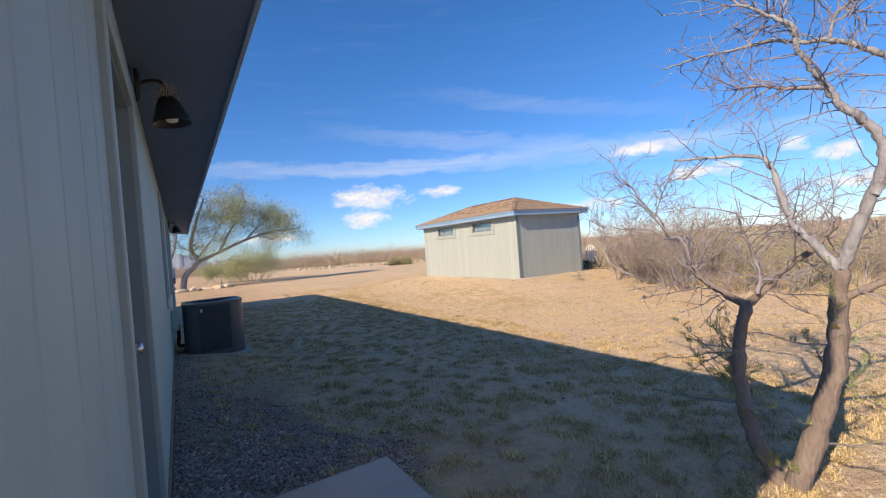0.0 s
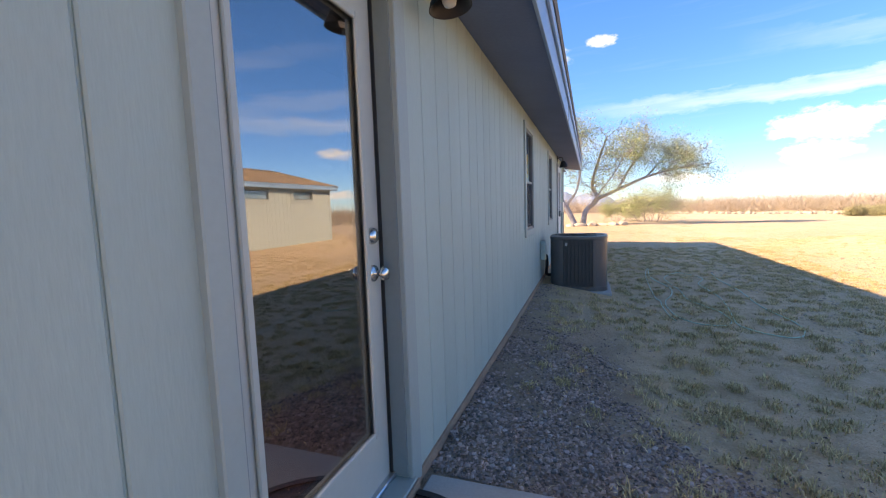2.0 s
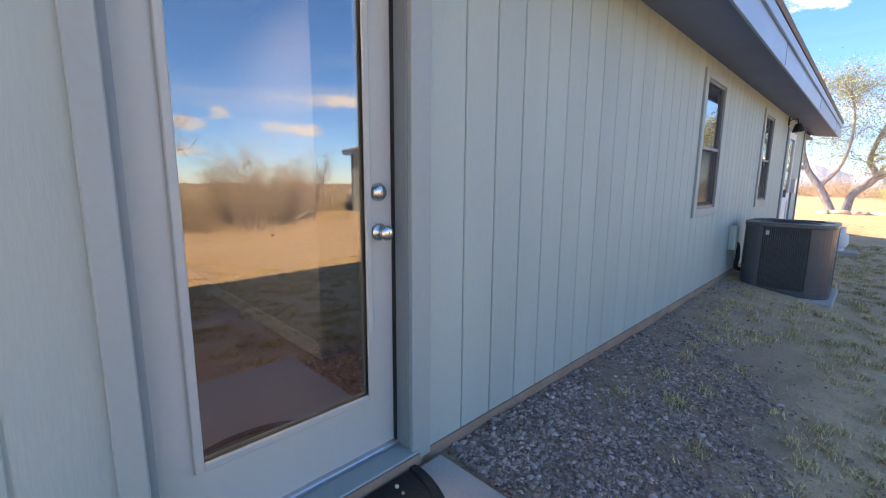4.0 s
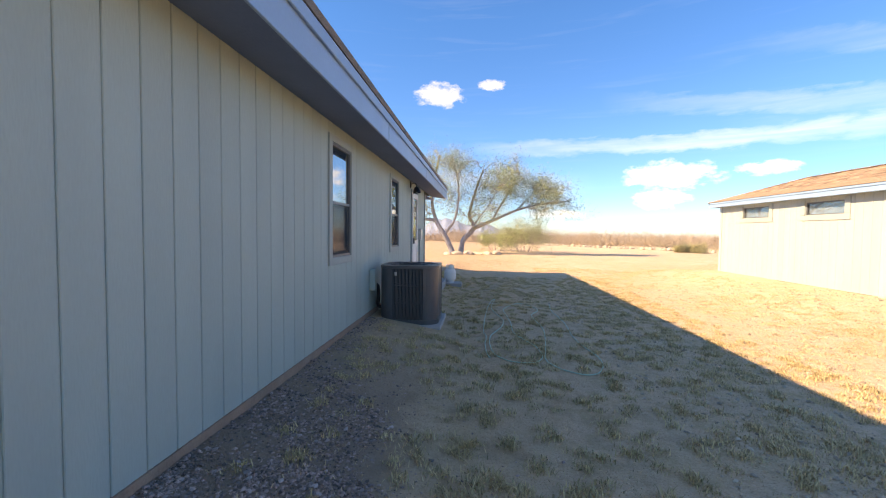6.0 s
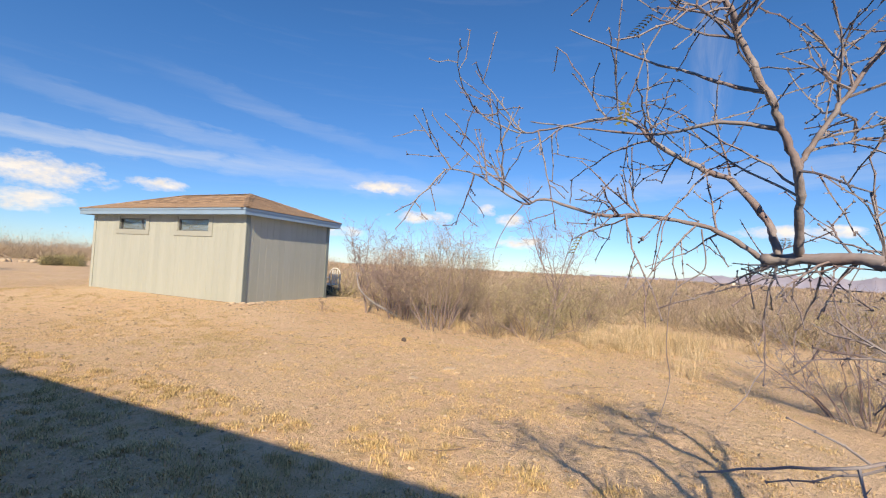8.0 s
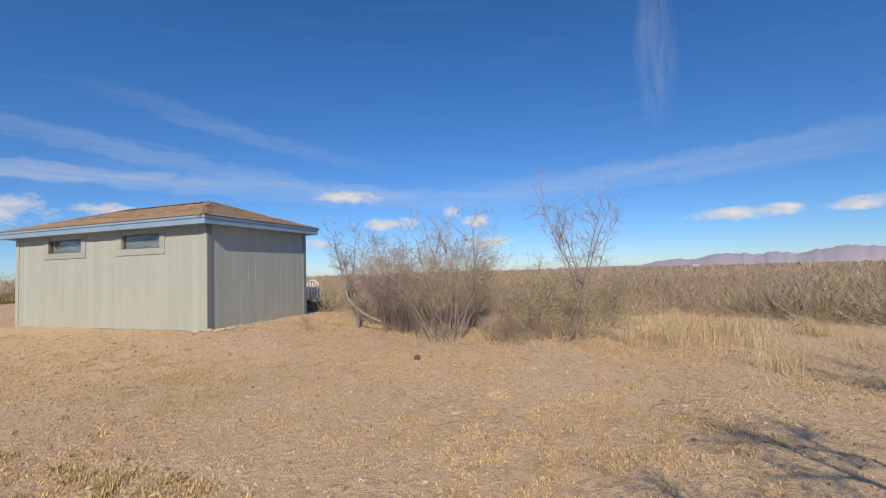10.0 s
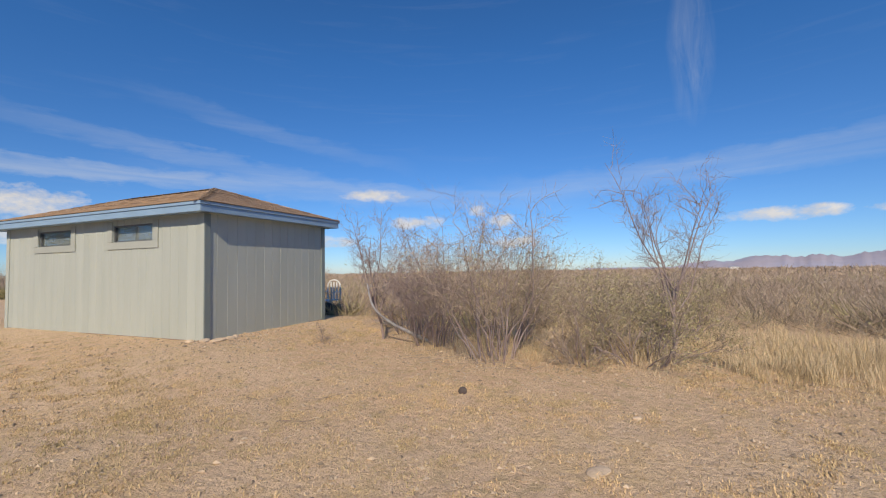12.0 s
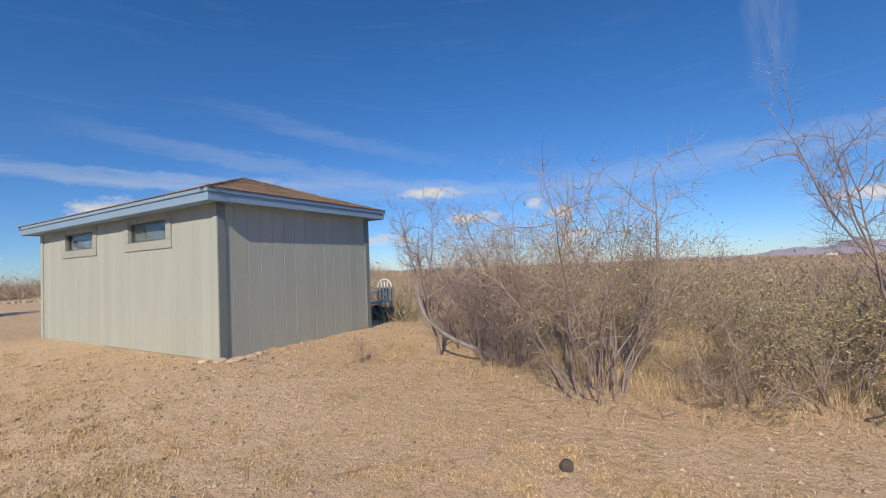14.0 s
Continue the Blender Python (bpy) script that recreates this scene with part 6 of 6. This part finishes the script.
def cut(a, b, z0, z1, holes):
    """The pieces of an upright board from a to b that openings leave."""
    spans = [(a, b, z0, z1)]
    for ha, hb, lo, hi in holes:
        out = []
        for p, q, u, w in spans:
            if q <= ha or p >= hb or w <= lo or u >= hi:
                out.append((p, q, u, w))
                continue
            if p < ha:
                out.append((p, ha, u, w))
            if q > hb:
                out.append((hb, q, u, w))
            p2, q2 = max(p, ha), min(q, hb)
            if u < lo:
                out.append((p2, q2, u, lo))
            if w > hi:
                out.append((p2, q2, hi, w))
        spans = out
    return [s for s in spans if s[1] - s[0] > 0.004 and s[3] - s[2] > 0.01]


BOARD_CACHE = {}


def board(w, h, mat, axis, parent, at):
    """One siding board with eased edges, at its lower corner; alike boards share a mesh."""
    key = (round(w, 4), round(h, 4), mat.name, axis)
    if key not in BOARD_CACHE:
        e, t = 0.004, 0.016
        prof = [(0, 0), (w, 0), (w, t - e), (w - e, t), (e, t), (0, t - e)]
        v = [(q, p, z) if axis == "y" else (p, -q, z) for z in (0, h) for p, q in prof]
        fs = [(i, (i + 1) % 6, 6 + (i + 1) % 6, 6 + i) for i in range(6)] + [tuple(range(5, -1, -1)), tuple(range(6, 12))]
        me = bpy.data.meshes.new("siding_board")
        me.from_pydata(v, [], fs)
        me.materials.append(mat)
        bm = bmesh.new()
        bm.from_mesh(me)
        bmesh.ops.recalc_face_normals(bm, faces=bm.faces[:])
        bm.to_mesh(me)
        bm.free()
        BOARD_CACHE[key] = me
    ob = new("siding_board", BOARD_CACHE[key])
    ob.location = at
    ob.parent = parent
    return ob


holes = [(2.525, 3.535, 0.0, 2.38), (WIN1[0] - 0.02, WIN1[1] + 0.02, WIN1[2] - 0.02, WIN1[3] + 0.02), (WIN2[0] - 0.02, WIN2[1] + 0.02, WIN2[2] - 0.02, WIN2[3] + 0.02), (DOOR2[0] - 0.01, DOOR2[1] + 0.01, 0.0, DOOR2[3] + 0.01)]
k = -47
while 3.561 + k * PITCH < Y1:
    ya = max(3.561 + k * PITCH, Y0)
    yb = min(3.561 + (k + 1) * PITCH - 0.0065, Y1)
    for p, q, u, w in cut(ya, yb, 0.25, 2.562, holes):
        board(q - p, w - u, M_SIDING, "y", wall_east, (-0.016, p, u))
    k += 1
holes = [(a - 0.0, b + 0.0, lo, hi) for a, b, lo, hi in SW]
y = SY0 + 0.001
while y < SY1:
    yb = min(y + PITCH - 0.0028, SY1)
    for p, q, u, w in cut(y, yb, SZ0, SZ1, holes):
        bd = board(q - p, w - u, M_SHEDWALL, "y", shed_wall_w, (SX0 + 0.013, p, u))
        bd.scale = (-1, 1, 1)
    y += PITCH
x = SX0 + 0.02
while x < SX1:
    xb = min(x + PITCH - 0.0028, SX1)
    board(xb - x, SZ1 - SZ0, M_SHEDWALL, "x", shed_wall_s, (x, SY0 + 0.014, SZ0))
    x += PITCH


def shingles():
    """Courses of tabs on the two slopes that face the yard: the low rows as pieces, the rest joined."""
    rnd = random.Random(3)
    slopes = [
        (Vector((EX0 - 0.035, EY1 + 0.03, EZ1 + 0.008)), Vector((EX0 - 0.035, EY0 - 0.03, EZ1 + 0.008)), Vector((HX, RB, HZ)), Vector((HX, RA, HZ))),
        (Vector((EX0 - 0.03, EY0 - 0.035, EZ1 + 0.008)), Vector((EX1 + 0.03, EY0 - 0.035, EZ1 + 0.008)), Vector((HX, RA, HZ)), Vector((HX, RA + 0.001, HZ))),
    ]
    v, f, count = [], [], 0
    for a, b, c, d in slopes:
        u = (b - a).normalized()
        mid = (c + d) / 2 - a
        n = u.cross(mid).normalized()
        if n.z < 0:
            n = -n
        s = n.cross(u)
        if s.z < 0:
            s = -s
        height = (c - a).dot(s)
        rows = int(height / 0.135)
        for r in range(rows + 1):
            h0 = height * r / (rows + 1)
            h1 = height * (r + 1.25) / (rows + 1)
            k = min(h0 / height, 1)
            left = (c - a).dot(u) * k
            right = (b - a).length - ((b - a).length - (d - a).dot(u)) * k
            t = left + rnd.uniform(-0.15, 0.0)
            while t < right:
                e = min(t + rnd.choice((0.16, 0.2, 0.3, 0.3)), right)
                t0 = max(t, left)
                if e - t0 > 0.03:
                    lift = 0.009 + rnd.uniform(0, 0.004)
                    e2 = e - 0.006
                    q0, q1 = a + u * t0 + s * h0, a + u * e2 + s * h0
                    q2, q3 = a + u * e2 + s * min(h1, height), a + u * t0 + s * min(h1, height)
                    tab = [q0 + n * 0.001, q1 + n * 0.001, q1 + n * lift, q0 + n * lift, q2 + n * 0.002, q3 + n * 0.002]
                    if count < 290 and (r < 4 or u.x > 0.5 and r < 9):
                        count += 1
                        mesh_from("shingle", tab, [(0, 1, 2, 3), (3, 2, 4, 5)], M_SHINGLE_TAB, shed_roof)
                        t = e
                        continue
                    b0 = len(v)
                    v.extend([q0 + n * 0.001, q1 + n * 0.001, q1 + n * lift, q0 + n * lift, q2 + n * 0.002, q3 + n * 0.002])
                    f.extend([(b0, b0 + 1, b0 + 2, b0 + 3), (b0 + 3, b0 + 2, b0 + 4, b0 + 5)])
                t = e
    ob = mesh_from("shingle_field", v, f, M_SHINGLE_TAB, shed_roof)
    ob["kind"] = "stuff"
    # hip caps
    hv, hf = [], []
    for p, q in ((Vector((EX0, EY0, EZ1 + 0.01)), Vector((HX, RA, HZ + 0.012))), (Vector((EX1, EY0, EZ1 + 0.01)), Vector((HX, RA, HZ + 0.012))), (Vector((EX0, EY1, EZ1 + 0.01)), Vector((HX, RB, HZ + 0.012))), (Vector((HX, RA, HZ + 0.012)), Vector((HX, RB, HZ + 0.012)))):
        m = int((q - p).length / 0.2)
        w = (q - p).cross(Vector((0, 0, 1))).normalized() * 0.11
        for i in range(m):
            s0, s1 = p.lerp(q, i / m), p.lerp(q, (i + 1.2) / m)
            b0 = len(hv)
            dz = Vector((0, 0, 0.02))
            hv.extend([s0 + w - dz, s0 + dz, s0 - w - dz, s1 + w - dz, s1 + dz * 0.5, s1 - w - dz])
            hf.extend([(b0, b0 + 1, b0 + 4, b0 + 3), (b0 + 1, b0 + 2, b0 + 5, b0 + 4)])
    mesh_from("hip_cap", hv, hf, M_SHINGLE_TAB, shed_roof)


shingles()
